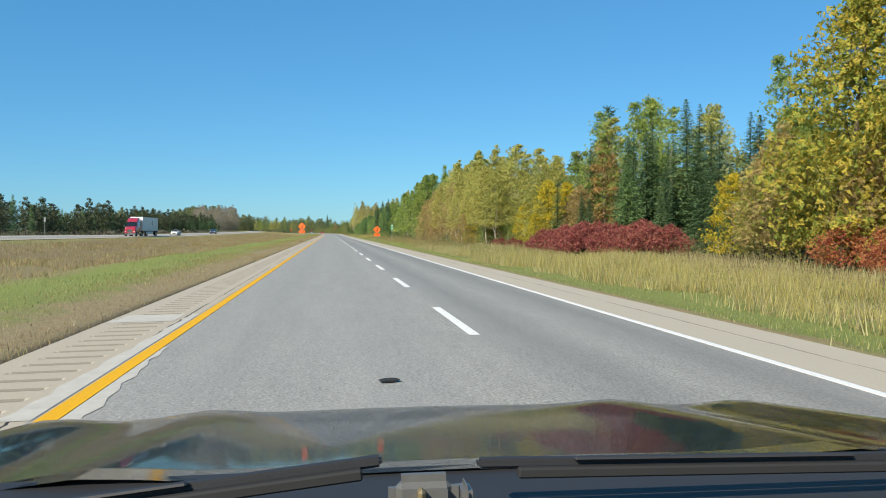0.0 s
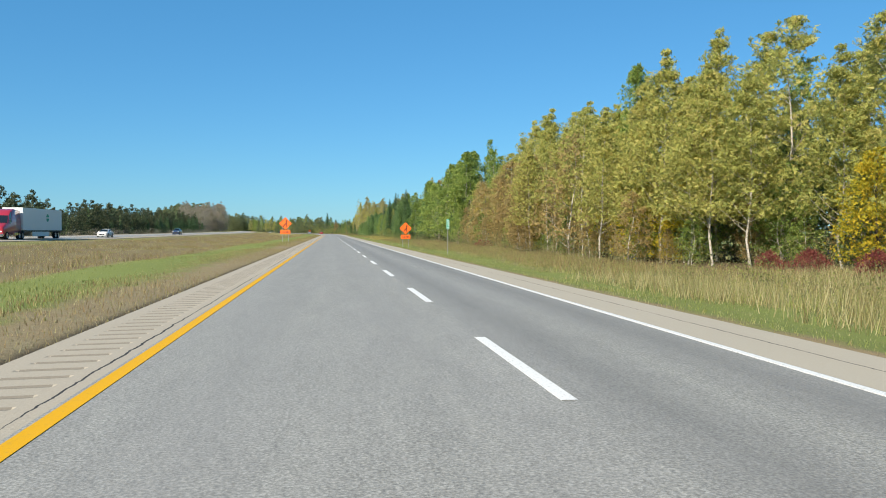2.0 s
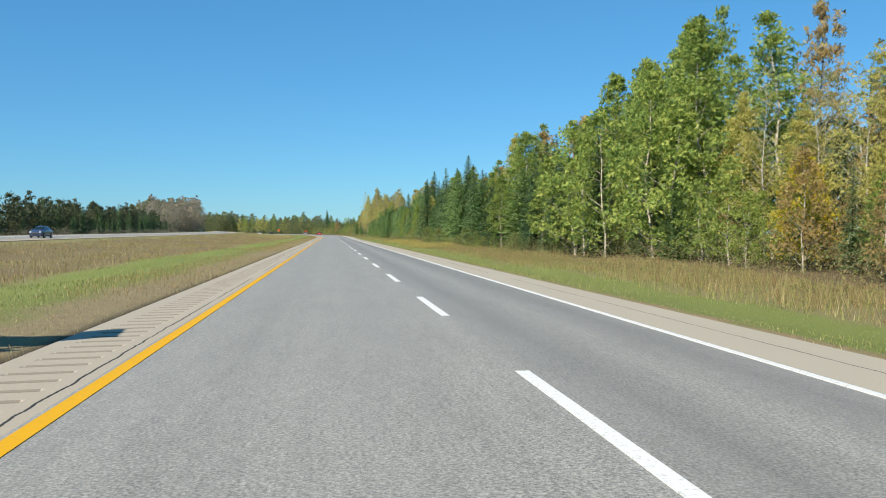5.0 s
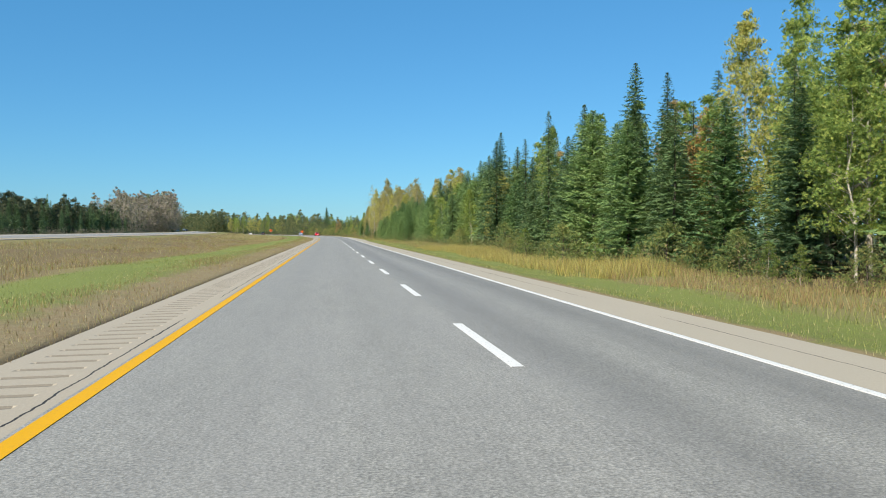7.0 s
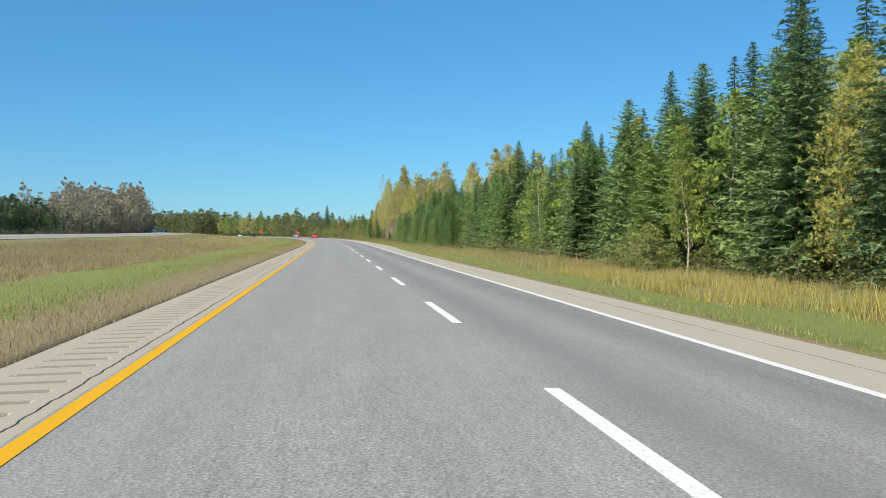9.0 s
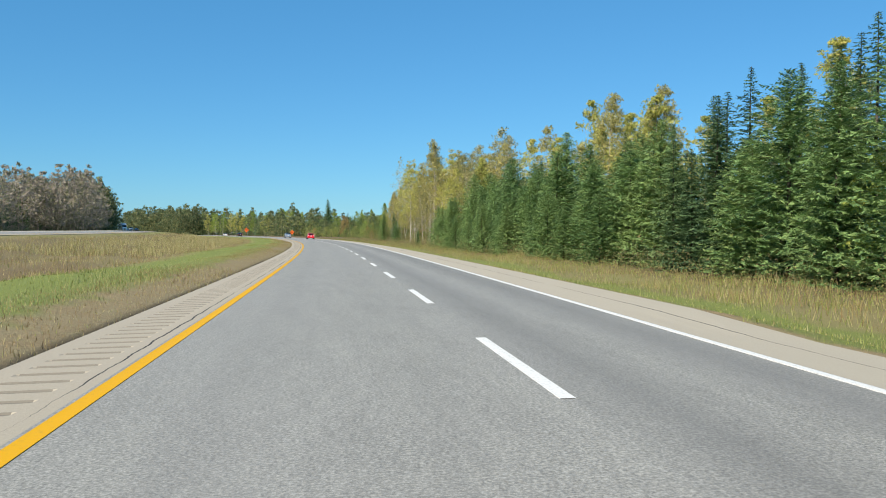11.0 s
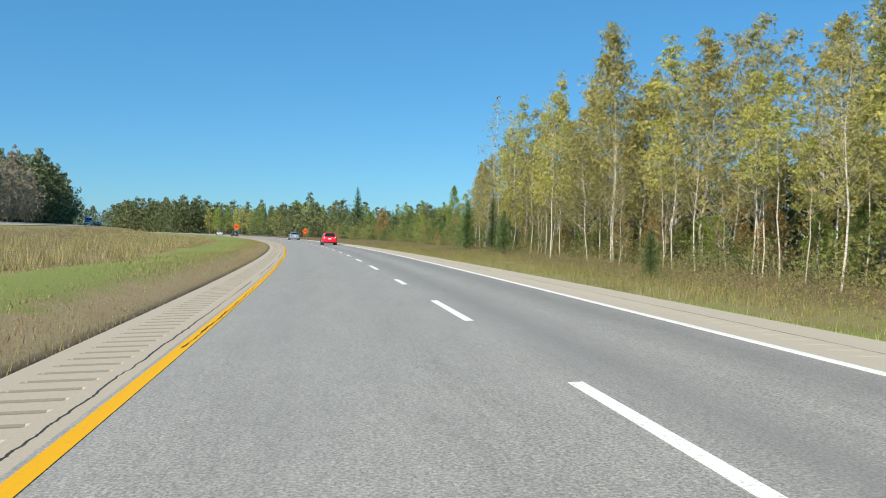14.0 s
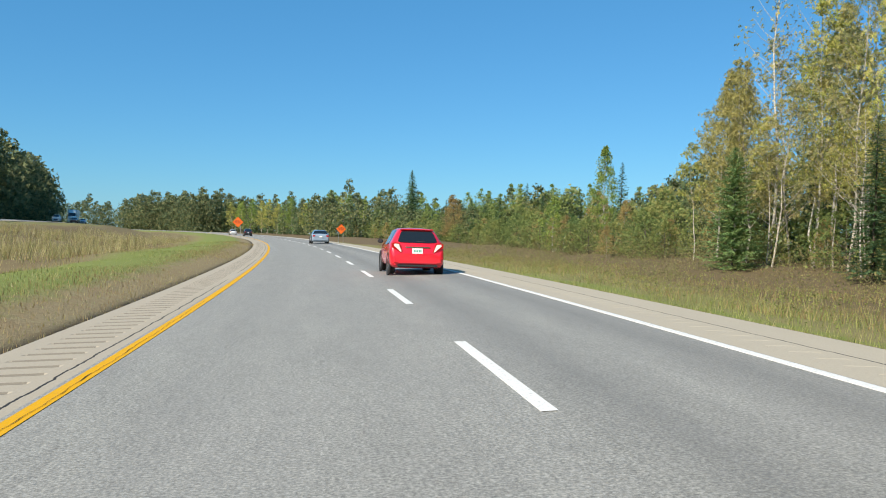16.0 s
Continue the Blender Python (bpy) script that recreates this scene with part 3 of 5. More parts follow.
A = "tall aspen with yellow-green leaves and a pale trunk"
AB = "aspen_tree"
tree_kind("aspen_a", AB, A, decid(1, 13, 4.8, .22, 90, 66, .165, .10, .06), "bark_pale", "aspen")
tree_kind("aspen_b", AB, A, decid(2, 12, 4.5, .26, 84, 66, .165, .09, .08), "bark_pale", "aspen")
tree_kind("aspen_c", AB, "slender aspen with green leaves and a pale trunk", decid(3, 13, 4.6, .20, 84, 66, .165, .10), "bark_pale", "green")
tree_kind("aspen_pole", AB, "thin young aspen with a bare pale trunk and a small crown", decid(18, 11, 3.0, .50, 36, 40, .14, .06, .06), "bark_pale", "aspen")
tree_kind("aspen_gold", AB, "tall aspen with golden autumn leaves", decid(4, 14, 5.2, .26, 80, 62, .165, .11), "bark_pale", "gold")
tree_kind("maple_a", "maple_tree", "broad maple with green leaves turning yellow", decid(5, 12, 7.2, .08, 120, 66, .18, .18), "bark_dark", "green")
tree_kind("maple_b", "maple_tree", "broad maple with yellow-green autumn leaves", decid(6, 11, 6.4, .08, 110, 66, .18, .16), "bark_dark", "aspen")
tree_kind("maple_gold", "maple_tree", "small maple with bright yellow leaves", decid(7, 7, 4.6, .06, 76, 62, .13, .10), "bark_dark", "yellow_leaf")
tree_kind("maple_big", "maple_tree", "broad maple with golden yellow leaves", decid(28, 12, 7.8, .06, 130, 62, .20, .17), "bark_dark", "maple_leaf")
tree_kind("maple_orange", "maple_tree", "maple with orange and brown autumn leaves", decid(8, 9, 5.0, .10, 80, 62, .16, .12), "bark_dark", "orange")
tree_kind("maple_red", "maple_tree", "maple with rusty orange-red autumn leaves", decid(19, 10, 5.4, .14, 84, 62, .16, .12), "bark_dark", "rust")
tree_kind("birch_a", "birch_tree", "tall birch with a white trunk and sparse yellow leaves", decid(9, 15, 5.0, .32, 60, 44, .17, .08, .13), "bark_white", "aspen")
tree_kind("birch_bare", "birch_tree", "nearly bare birch with a white trunk and forked limbs", decid(10, 14, 4.2, .34, 54, 11, .13, .075, .12), "bark_white", "gold")
tree_kind("spruce_a", "spruce_tree", "dark green spruce with a pointed top", conifer(11, 12, 5.0, .03, 46, 10, .13, .22, .18, 11), "bark_dark", "needle")
tree_kind("spruce_b", "spruce_tree", "slim dark green spruce", conifer(12, 12, 3.8, .04, 42, 9, .13, .30), "bark_dark", "needle")
tree_kind("spruce_c", "spruce_tree", "bushy young spruce with light green needles", conifer(13, 8, 5.0, .01, 38, 10, .10, .08, .34, 11, .85, .62), "bark_dark", "needle_light")
tree_kind("spruce_d", "spruce_tree", "bushy green spruce reaching down to the ground", conifer(14, 10, 5.4, .01, 44, 10, .12, .12, .30, 11, .95, .62), "bark_dark", "needle_light")
tree_kind("pine", "pine_tree", "tall dark pine with a ragged flat-topped crown", conifer(20, 19, 6.5, .45, 12, 8, .22, .05, .22, 12, 1.5, .42), "bark_dark", "needle")
tree_kind("sapling", "maple_tree", "thin sapling with brownish leaves", decid(15, 5.5, 3.0, .12, 44, 50, .11, .05), "bark_pale", "orange")
tree_kind("sapling_green", "maple_tree", "thin sapling with green leaves", decid(16, 6, 3.2, .10, 46, 50, .12, .05), "bark_pale", "green")
tree_kind("sumac_orange", "sumac_shrub", "low shrub with orange-red leaves", decid(27, 2.3, 3.4, .2, 44, 46, .11, .04, .2), "bark_dark", "sumac_orange")
tree_kind("sumac", "sumac_shrub", "low sumac shrub with dark red leaves", decid(17, 2.3, 3.6, .2, 50, 50, .11, .04, .2), "bark_dark", "sumac")
# coarser ones for the rows behind
tree_kind("aspen_far", AB, A, decid(21, 14, 5.4, .20, 50, 44, .23, .11), "bark_pale", "aspen")
tree_kind("aspen_thin", AB, "tall half-bare aspen with pale yellow leaves", decid(26, 14, 5.2, .24, 54, 24, .19, .075, .10), "bark_pale", "aspen_dull")
tree_kind("green_far", AB, "tall green tree behind the forest edge", decid(22, 14, 5.6, .16, 50, 44, .22, .14), "bark_pale", "green")
tree_kind("gold_far", AB, "tall aspen with golden autumn leaves", decid(23, 15, 5.8, .20, 56, 44, .22, .11), "bark_pale", "gold")
tree_kind("orange_far", "maple_tree", "maple with orange and brown autumn leaves", decid(24, 12, 5.4, .18, 46, 44, .22, .13), "bark_dark", "orange")
tree_kind("bush_far", "maple_tree", "low bushy tree with dull green leaves", decid(29, 5, 5.6, .02, 44, 28, .19, .08), "bark_dark", "dull_green")
tree_kind("spruce_far", "spruce_tree", "dark green spruce behind the forest edge", conifer(25, 13, 4.6, .04, 28, 7, .15, .22, .18, 7, 1.5), "bark_dark", "needle")

# the forest edge: metres from the dashed line to the foremost trunks
EDGE_S = [0, 30, 60, 85, 96, 106, 116, 180, 196, 225, 245, 285, 400, 430, 500, 514, 535, 600, 625, 650, 770, 800, 1000]
EDGE_X = [26, 27, 28.5, 27, 25, 23, 19.5, 20.5, 22.5, 22, 21, 18.8, 20, 20, 19.5, 24, 25.5, 26.5, 29, 33, 38, 30, 24]
TALL = {"aspen_a": 13, "aspen_pole": 11, "aspen_b": 12, "aspen_c": 13, "aspen_gold": 14, "maple_a": 12, "maple_b": 11, "maple_gold": 7, "maple_big": 12, "maple_orange": 9, "maple_red": 10, "birch_a": 15, "birch_bare": 14,
        "spruce_a": 12, "spruce_b": 12, "spruce_c": 8, "spruce_d": 10, "pine": 19, "sapling": 5.5, "sapling_green": 6, "aspen_far": 14, "aspen_thin": 14, "green_far": 14, "gold_far": 15, "orange_far": 12, "spruce_far": 13, "bush_far": 5}


def edge(s):
    return np.interp(s, EDGE_S, EDGE_X)


# what grows along it: from, to, then for the front, middle and back rows the kinds, the least and the greatest height
MIX = [
    (8, 40, ("maple_orange maple_b maple_gold", 6, 8), ("maple_big maple_a", 11, 13.5), ("green_far aspen_far", 12, 15)),
    (40, 56, ("maple_gold maple_orange maple_b", 5.5, 8), ("maple_a maple_big green_far", 9, 11), ("green_far spruce_far", 11, 13)),
    (56, 88, ("spruce_a spruce_b spruce_d", 5.5, 9.5), ("spruce_a spruce_b", 10.5, 13), ("green_far spruce_far green_far", 13, 16)),
    (88, 104, ("maple_gold maple_b maple_orange", 5.5, 8.5), ("green_far maple_b", 10.5, 13), ("green_far aspen_far green_far", 14, 17)),
    (104, 150, ("aspen_a aspen_b sapling aspen_pole aspen_a sapling aspen_b", 9.5, 12.6), ("aspen_far aspen_b aspen_far", 11.5, 14), ("aspen_far aspen_far green_far", 12, 14.5)),
    (150, 185, ("sapling aspen_b aspen_pole maple_orange sapling aspen_a", 6.5, 12), ("aspen_far aspen_b birch_a", 12, 14.5), ("aspen_far birch_a green_far", 12.5, 15)),
    (185, 222, ("sapling sapling_green spruce_b maple_orange spruce_d", 4, 7), ("birch_bare sapling aspen_b birch_a", 8.5, 12), ("birch_bare orange_far aspen_thin", 11.5, 14.5)),
    (222, 245, ("aspen_c spruce_b sapling_green aspen_c", 8, 13.5), ("aspen_c green_far", 14, 17.5), ("green_far", 16, 19.5)),
    (245, 282, ("spruce_d spruce_a aspen_c spruce_b", 7.5, 11), ("green_far spruce_far", 11, 14), ("green_far aspen_far orange_far", 13, 15.5)),
    (282, 345, ("spruce_a spruce_d spruce_b spruce_a spruce_d", 7.5, 12), ("spruce_far spruce_far green_far", 10, 13.5), ("spruce_far green_far orange_far", 12, 14.5)),
    (345, 430, ("spruce_d spruce_c spruce_a spruce_d sapling_green spruce_a", 6.5, 12), ("spruce_far", 10.5, 13), ("spruce_far aspen_far", 11.5, 13.5)),
    (430, 455, ("spruce_d spruce_c spruce_d", 6.5, 10.5), ("spruce_far spruce_d spruce_far", 8.5, 11), ("spruce_far aspen_far", 10, 12)),
    (455, 500, ("spruce_d spruce_c spruce_d", 6.5, 10.5), ("spruce_far spruce_d spruce_far", 8.5, 11.5), ("gold_far aspen_far gold_far aspen_far", 14.5, 17.8)),
    (500, 535, ("aspen_pole birch_bare aspen_thin aspen_pole", 7, 13), ("aspen_thin birch_bare aspen_b aspen_thin", 12, 16.5), ("gold_far aspen_thin aspen_thin", 16, 20)),
    (535, 562, ("aspen_thin birch_bare aspen_pole", 8, 13), ("aspen_thin birch_a aspen_thin aspen_gold", 15, 20), ("aspen_thin gold_far aspen_thin", 17, 21)),
    (562, 600, ("birch_bare aspen_pole aspen_thin aspen_pole", 6, 12), ("birch_a aspen_thin aspen_gold birch_bare", 13, 18), ("aspen_thin gold_far birch_bare", 13.5, 18)),
    (600, 640, ("bush_far spruce_c sapling", 2.6, 5), ("bush_far sapling spruce_d", 4, 7), ("green_far spruce_far", 6, 8.5)),
    (640, 780, ("spruce_far bush_far spruce_far bush_far", 4.5, 8), ("spruce_far green_far spruce_far", 7, 10), ("spruce_far green_far", 8, 12)),
    (780, 1000, ("green_far spruce_far aspen_far", 11, 14), ("spruce_far green_far", 11, 14), ("spruce_far green_far", 12, 15)),
]
for s0, s1, *rows in MIX:
    for row, (names, lo, hi) in enumerate(rows):
        step = (3.0, 3.5, 5.0)[row]
        if s0 in (345, 430, 455):
            step *= .85
        if s0 >= 600:
            step *= 1.35
        if s0 >= 780:
            step *= 1.6
        away = (0.0, 4.2, 17.0 if s0 == 455 else 9.0)[row]
        names = names.split()
        s = s0 + rng.uniform(0, step)
        while s < s1:
            key = names[int(rng.integers(len(names)))]
            bushy = key.startswith("spruce") and 240 < s < 520
            plant(key, s, float(edge(s)) + away + rng.uniform(-1.3, 1.5), rng.uniform(lo, hi) / TALL[key], stretch=rng.uniform(.95, 1.06), fat=rng.uniform(1.05, 1.35) if bushy else rng.uniform(.95, 1.15))
            s += step * rng.uniform(.7, 1.3)

# trees that stand out: kind, along, across, height, breadth
for key, s, x, hgt, fat in (
        ("maple_big", 42, 27.5, 15.2, 1.0), ("maple_big", 36, 28, 14, 1.0), ("maple_orange", 49, 27.5, 8.6, 1.1), ("maple_gold", 55, 27, 6.0, 1.0), ("spruce_a", 73.9, 32.6, 14.8, 1.0), ("spruce_b", 80, 31.5, 13.6, 1.0), ("spruce_a", 91.3, 28.8, 12.2, .9),
        ("spruce_b", 90, 24.2, 8.2, 1.1), ("pine", 110, 37.5, 20.0, 1.0), ("maple_a", 92.6, 36.9, 17.4, .8), ("maple_b", 88.8, 42, 15.4, 1.0), ("maple_red", 91.0, 29.8, 12.8, .75), ("maple_gold", 97.3, 25, 8.2, 1.0), ("maple_gold", 94, 22.6, 4.2, 1.0),
        ("aspen_a", 114.7, 22.2, 13.8, .85), ("aspen_b", 121.3, 20, 12.2, .95), ("aspen_c", 127, 22, 15.0, .85), ("aspen_a", 162.7, 24.2, 15.2, .9), ("aspen_a", 169, 24.6, 15.6, .9), ("birch_a", 174.9, 24.8, 14.8, .9),
        ("birch_bare", 190.4, 28.3, 15.4, .9), ("birch_bare", 197.3, 29.4, 13.1, 1.0), ("birch_bare", 201, 27, 12.4, 1.0), ("maple_gold", 211, 25, 6.2, .9), ("orange_far", 230, 39, 20.5, .7), ("green_far", 235.2, 32.7, 20.4, .7), ("aspen_c", 235.3, 28.8, 18.8, .75),
        ("aspen_c", 230.8, 23.7, 14.8, .8), ("green_far", 288.4, 30.4, 17.6, .85), ("aspen_c", 270, 22.5, 14.8, 1.1), ("aspen_a", 288.1, 26.3, 16.2, .85), ("spruce_a", 290.5, 19.1, 14.1, .95), ("spruce_b", 284.5, 19, 12.3, 1.1),
        ("spruce_a", 301.9, 19.4, 13.2, 1.0), ("spruce_b", 311, 18.8, 13.9, 1.15), ("aspen_c", 327, 24, 14.0, .6), ("spruce_a", 330, 17.8, 13.0, 1.0), ("maple_red", 286, 22.5, 9.4, .9),
        ("maple_b", 334, 19.5, 9.0, .8), ("spruce_a", 341, 20.5, 15.4, .95), ("spruce_d", 350.6, 20.3, 12.5, 1.0), ("spruce_a", 356.2, 20.8, 13.2, 1.0), ("spruce_d", 360.7, 19.7, 12.0, 1.0), ("aspen_c", 347, 17.8, 8.2, .8), ("aspen_c", 352.5, 18, 7.8, .8),
        ("spruce_a", 377.4, 22.1, 12.8, 1.1), ("spruce_a", 399.8, 21, 13.5, 1.1), ("spruce_d", 425, 20.6, 10.2, 1.1), ("spruce_d", 445, 20.4, 11.6, 1.15), ("gold_far", 459, 36, 18.4, 1.0), ("gold_far", 470.1, 34.4, 18.4, .85), ("gold_far", 484.6, 41.6, 22, .9),
        ("aspen_far", 486.6, 38.5, 22, .8), ("gold_far", 501, 37.2, 19.8, .9), ("aspen_far", 528, 42, 21, .9), ("spruce_d", 480.7, 24, 12.0, 1.2), ("spruce_a", 466, 20.5, 11.4, 1.3), ("spruce_c", 486.2, 20.1, 5.4, 1.2),
        ("aspen_gold", 550, 28.2, 21.8, .9), ("aspen_thin", 547.5, 27.0, 22.4, .9), ("birch_a", 552.9, 22.5, 17.8, .8), ("aspen_thin", 572.2, 27, 17.6, .9), ("birch_bare", 592.2, 28.3, 22.2, .95), ("birch_bare", 589.5, 29.5, 20, .9),
        ("aspen_gold", 593, 27.1, 12.6, .8), ("aspen_gold", 595.6, 26.6, 12.4, .8), ("birch_a", 578, 26.5, 19.5, .8), ("spruce_c", 521.8, 18.3, 3.0, 1.0), ("spruce_d", 587.6, 22.8, 7.2, 1.1), ("spruce_c", 569, 22.5, 5.4, 1.1), ("spruce_b", 577, 23.4, 7.6, 1.25), ("aspen_thin", 584, 27.5, 16.5, .9), ("aspen_gold", 588, 31, 16, .8),
        ("aspen_c", 625, 31.5, 11.2, .75), ("sapling_green", 622, 24.5, 5.6, 1.0), ("spruce_b", 640, 30, 6.5, 1.1), ("spruce_a", 740, 39, 17.6, 1.1), ("spruce_a", 744, 40, 14.4, 1.1), ("maple_orange", 690, 33, 8.5, 1.1)):
    plant(key, s, x, hgt / TALL[key], fat=fat)

# young growth between the trunks: from, to, kinds, distance behind the edge, heights
for s0, s1, names, away, lo, hi, step in ((106, 188, "sapling sapling_green sapling sapling_green sapling", -.6, 2.2, 4.8, 2.6), (104, 190, "sapling sapling_green sapling sapling_green maple_gold", 2.0, 2.6, 6.0, 2.3), (110, 185, "sapling_green sapling spruce_c", 6.5, 3.5, 7.0, 3.2), (190, 245, "sapling_green sapling spruce_d", 3.0, 2.5, 5.5, 2.8),
                                          (256, 356, "sapling_green bush_far bush_far", -2.4, 1.3, 3.0, 3.2), (500, 600, "bush_far bush_far sapling sapling_green", 3.0, 2.0, 4.6, 2.6), (500, 600, "bush_far sapling_green aspen_pole sapling", 7.5, 3.5, 8.0, 3.0)):
    names = names.split()
    s = s0 + rng.uniform(0, step)
    while s < s1:
        key = names[int(rng.integers(len(names)))]
        plant(key, s, float(edge(s)) + away + rng.uniform(-1.6, 1.6), rng.uniform(lo, hi) / TALL[key], fat=rng.uniform(1.0, 1.3))
        s += step * rng.uniform(.7, 1.3)

for s0, s1, names, away, lo, hi, step in ((600, 780, "bush_far bush_far sapling spruce_far", -2.5, 2.2, 4.4, 2.6), (640, 780, "bush_far spruce_far", 4.0, 5.0, 8.0, 3.6)):
    names = names.split()
    s = s0 + rng.uniform(0, step)
    while s < s1:
        key = names[int(rng.integers(len(names)))]
        plant(key, s, float(edge(s)) + away + rng.uniform(-1.6, 1.6), rng.uniform(lo, hi) / TALL[key], fat=rng.uniform(1.0, 1.35))
        s += step * rng.uniform(.7, 1.3)

# sumac before the trees
s = 60.0
while s < 85:
    for x in (22.0, 24.4):
        plant("sumac", s + rng.uniform(-.6, .6), x + rng.uniform(-.8, .8) + .05 * (70 - s), rng.uniform(.85, 1.25))
    s += 2.4
for s, x, k in ((88, 20.8, .5), (91, 21.4, .55), (94, 20.6, .45), (98, 21, .55), (102, 20.5, .5), (105, 20.2, .45), (168, 18.2, .45), (173, 18.4, .5)):
    plant("sumac", s, x, k)
for s, x, k in ((38, 24, .95), (35.5, 25, 1.0), (33.5, 23.4, .8), (31, 24.4, 1.0)):
    plant("sumac_orange", s, x, k)

# a front of bushy young spruces before the taller ones
s = 428.0
while s < 500:
    plant("spruce_c" if rng.random() < .7 else "spruce_d", s, 17.4 + rng.uniform(-1.0, 1.2), rng.uniform(.5, .85), fat=rng.uniform(1.0, 1.3))
    s += rng.uniform(2.4, 4.0)


# far woods, undergrowth and grass: joined, nobody could count them
def stamped(shapes, spots):
    """spots: shape index, s, x, size, stretch."""
    out = []
    for i, s, x, k, st in spots:
        V, F = shapes[i]
        a = rng.uniform(0, 6.28)
        c, sn = np.cos(a) * k, np.sin(a) * k
        px, py = plan(s, x)
        W = np.c_[V[:, 0] * c - V[:, 1] * sn + px, V[:, 0] * sn + V[:, 1] * c + py, V[:, 2] * k * st + float(terrain(s, x)) - .1]
        out.append((W, F))
    return joined(out)


def low_tree(seed, h, wide, base, clumps, per, size, r0=.12):
    return decid(seed, h, wide, base, clumps, per, size, r0, limbs=False)


def woods(name, label, mat, shapes, spots):
    V, F = stamped(shapes, spots)
    return tagged(new(name, raw(name, V, F, M[mat])), label, "woods", kind="stuff")


def both(shape):
    return joined([shape[0], shape[1]])


soft = [both(low_tree(31, 10, 7.6, .03, 32, 17, .38)), both(low_tree(32, 11, 7.0, .03, 32, 17, .38)), both(low_tree(33, 9, 8.0, .02, 32, 17, .38))]
fir = [both(conifer(34, 10, 4.2, .03, 14, 7, .12, .22, .18, 4, 2.4)), both(conifer(35, 11, 3.6, .03, 14, 7, .12, .22, .18, 4, 2.4))]
twig = [both(low_tree(36, 11, 5.4, .10, 26, 18, .32)), both(low_tree(37, 12, 5.8, .08, 26, 18, .32))]


def rows_of(s0, s1, xs, step, shapes, lo=.8, hi=1.15, follow=False):
    """follow: x counts from the forest edge."""
    out = []
    for x in xs:
        s = s0 + rng.uniform(0, step)
        while s < s1:
            out.append((int(rng.integers(len(shapes))), s, x + rng.uniform(-2.5, 2.5) + (float(edge(s)) if follow else 0.0), rng.uniform(lo, hi), rng.uniform(.9, 1.15)))
            s += step * rng.uniform(.7, 1.35)
    return out


woods("far_woods", "dark green mixed woods beyond the opposite carriageway", "woods_dark", soft, rows_of(30, 660, (-74, -79), 3.1, soft, .55, .95))
woods("far_spruces", "dark spruces at the edge of the far woods", "needle", fir, rows_of(40, 600, (-73, -80), 10.0, fir, .5, .85))
woods("bare_woods", "grey half-bare woods beyond the opposite carriageway", "woods_grey", twig, rows_of(600, 730, (-59, -65, -72, -80), 3.4, twig, 1.15, 1.5) + rows_of(540, 600, (-70, -78), 4.0, twig, .9, 1.15))
woods("dark_spruces", "dark spruces at the foot of the bare woods", "needle", fir, rows_of(380, 670, (-69, -72), 5.0, fir, .4, .8))
woods("woods_ahead", "mixed autumn woods where the road bends away", "woods", soft, rows_of(640, 760, (36, 46, 58), 7.0, soft, .6, .85) + rows_of(760, 925, (30, 40, 52), 7.0, soft, .95, 1.3) + rows_of(925, 1000, (17, 22, 28, 36, 48), 4.5, soft, 1.45, 1.85) + rows_of(730, 870, (-57, -63, -70, -80), 4.4, soft, 1.55, 2.0) + rows_of(870, 1060, (-62, -75), 7.0, soft, 1.2, 1.7))
woods("back_woods", "woods deep behind the forest edge", "woods", soft, rows_of(10, 640, (16,), 4.6, soft, .85, 1.15, True) + rows_of(84, 250, (12, 21), 4.2, soft, .7, 1.1, True) + rows_of(500, 640, (11, 14), 3.0, soft, .5, .9, True))
woods("distant_woods", "distant low line of woods", "woods", soft, rows_of(620, 900, (-126, -138), 6.0, soft, 1.0, 1.5) + rows_of(1040, 1090, np.arange(-140, 140, 9.0), 14.0, soft, 1.1, 1.7))

bush = [leaves(np.random.default_rng(41 + i).normal(size=(115, 3)) * np.array([.55, .55, .38]) + np.array([0, 0, .6]), .062, np.random.default_rng(51 + i)) for i in range(3)]
spots = rows_of(5, 680, (-2.6, -.8, 1.2), 1.9, bush, .6, 1.5, True)
V, F = stamped(bush, spots)
tagged(new("undergrowth", raw("undergrowth", V, F, M["brush"])), "brown and green undergrowth along the forest edge", "undergrowth", kind="stuff")
V, F = stamped(bush, rows_of(500, 650, (13.0, 14.8, 16.8, 18.8, 20.8, 22.8, 24.8), 1.3, bush, .45, .85) + rows_of(84, 250, (12.6, 13.8, 15.0), 1.3, bush, .45, .75))
tagged(new("low_brush", raw("low_brush", V, F, M["brush"])), "knee-high brown and olive brush beside the mown strip", "undergrowth", kind="stuff")
V, F = stamped(bush, rows_of(5, 680, (0, 3, 7), 3.2, bush, .9, 2.1, True))
tagged(new("undergrowth", raw("undergrowth", V, F, M["woods"])), "green undergrowth under the trees", "undergrowth", kind="stuff")
V, F = stamped(bush, rows_of(70, 660, (12.6, 14.2, 16.0), 2.2, bush, .3, .8) + rows_of(4, 104, (11.0, 13.5, 16.5, 19.5), 2.6, bush, .3, .9) + rows_of(500, 640, (13.5, 17.0, 21.0), 2.4, bush, .4, .9))
tagged(new("weeds", raw("weeds", V, F, M["weeds"])), "green and yellow weeds beside the mown strip", "undergrowth", kind="stuff")
V, F = stamped(bush, rows_of(0, 660, (-64, -67), 3.0, bush, .8, 1.6))
tagged(new("undergrowth", raw("undergrowth", V, F, M["woods_grey"])), "greyish brush before the far woods", "undergrowth", kind="stuff")


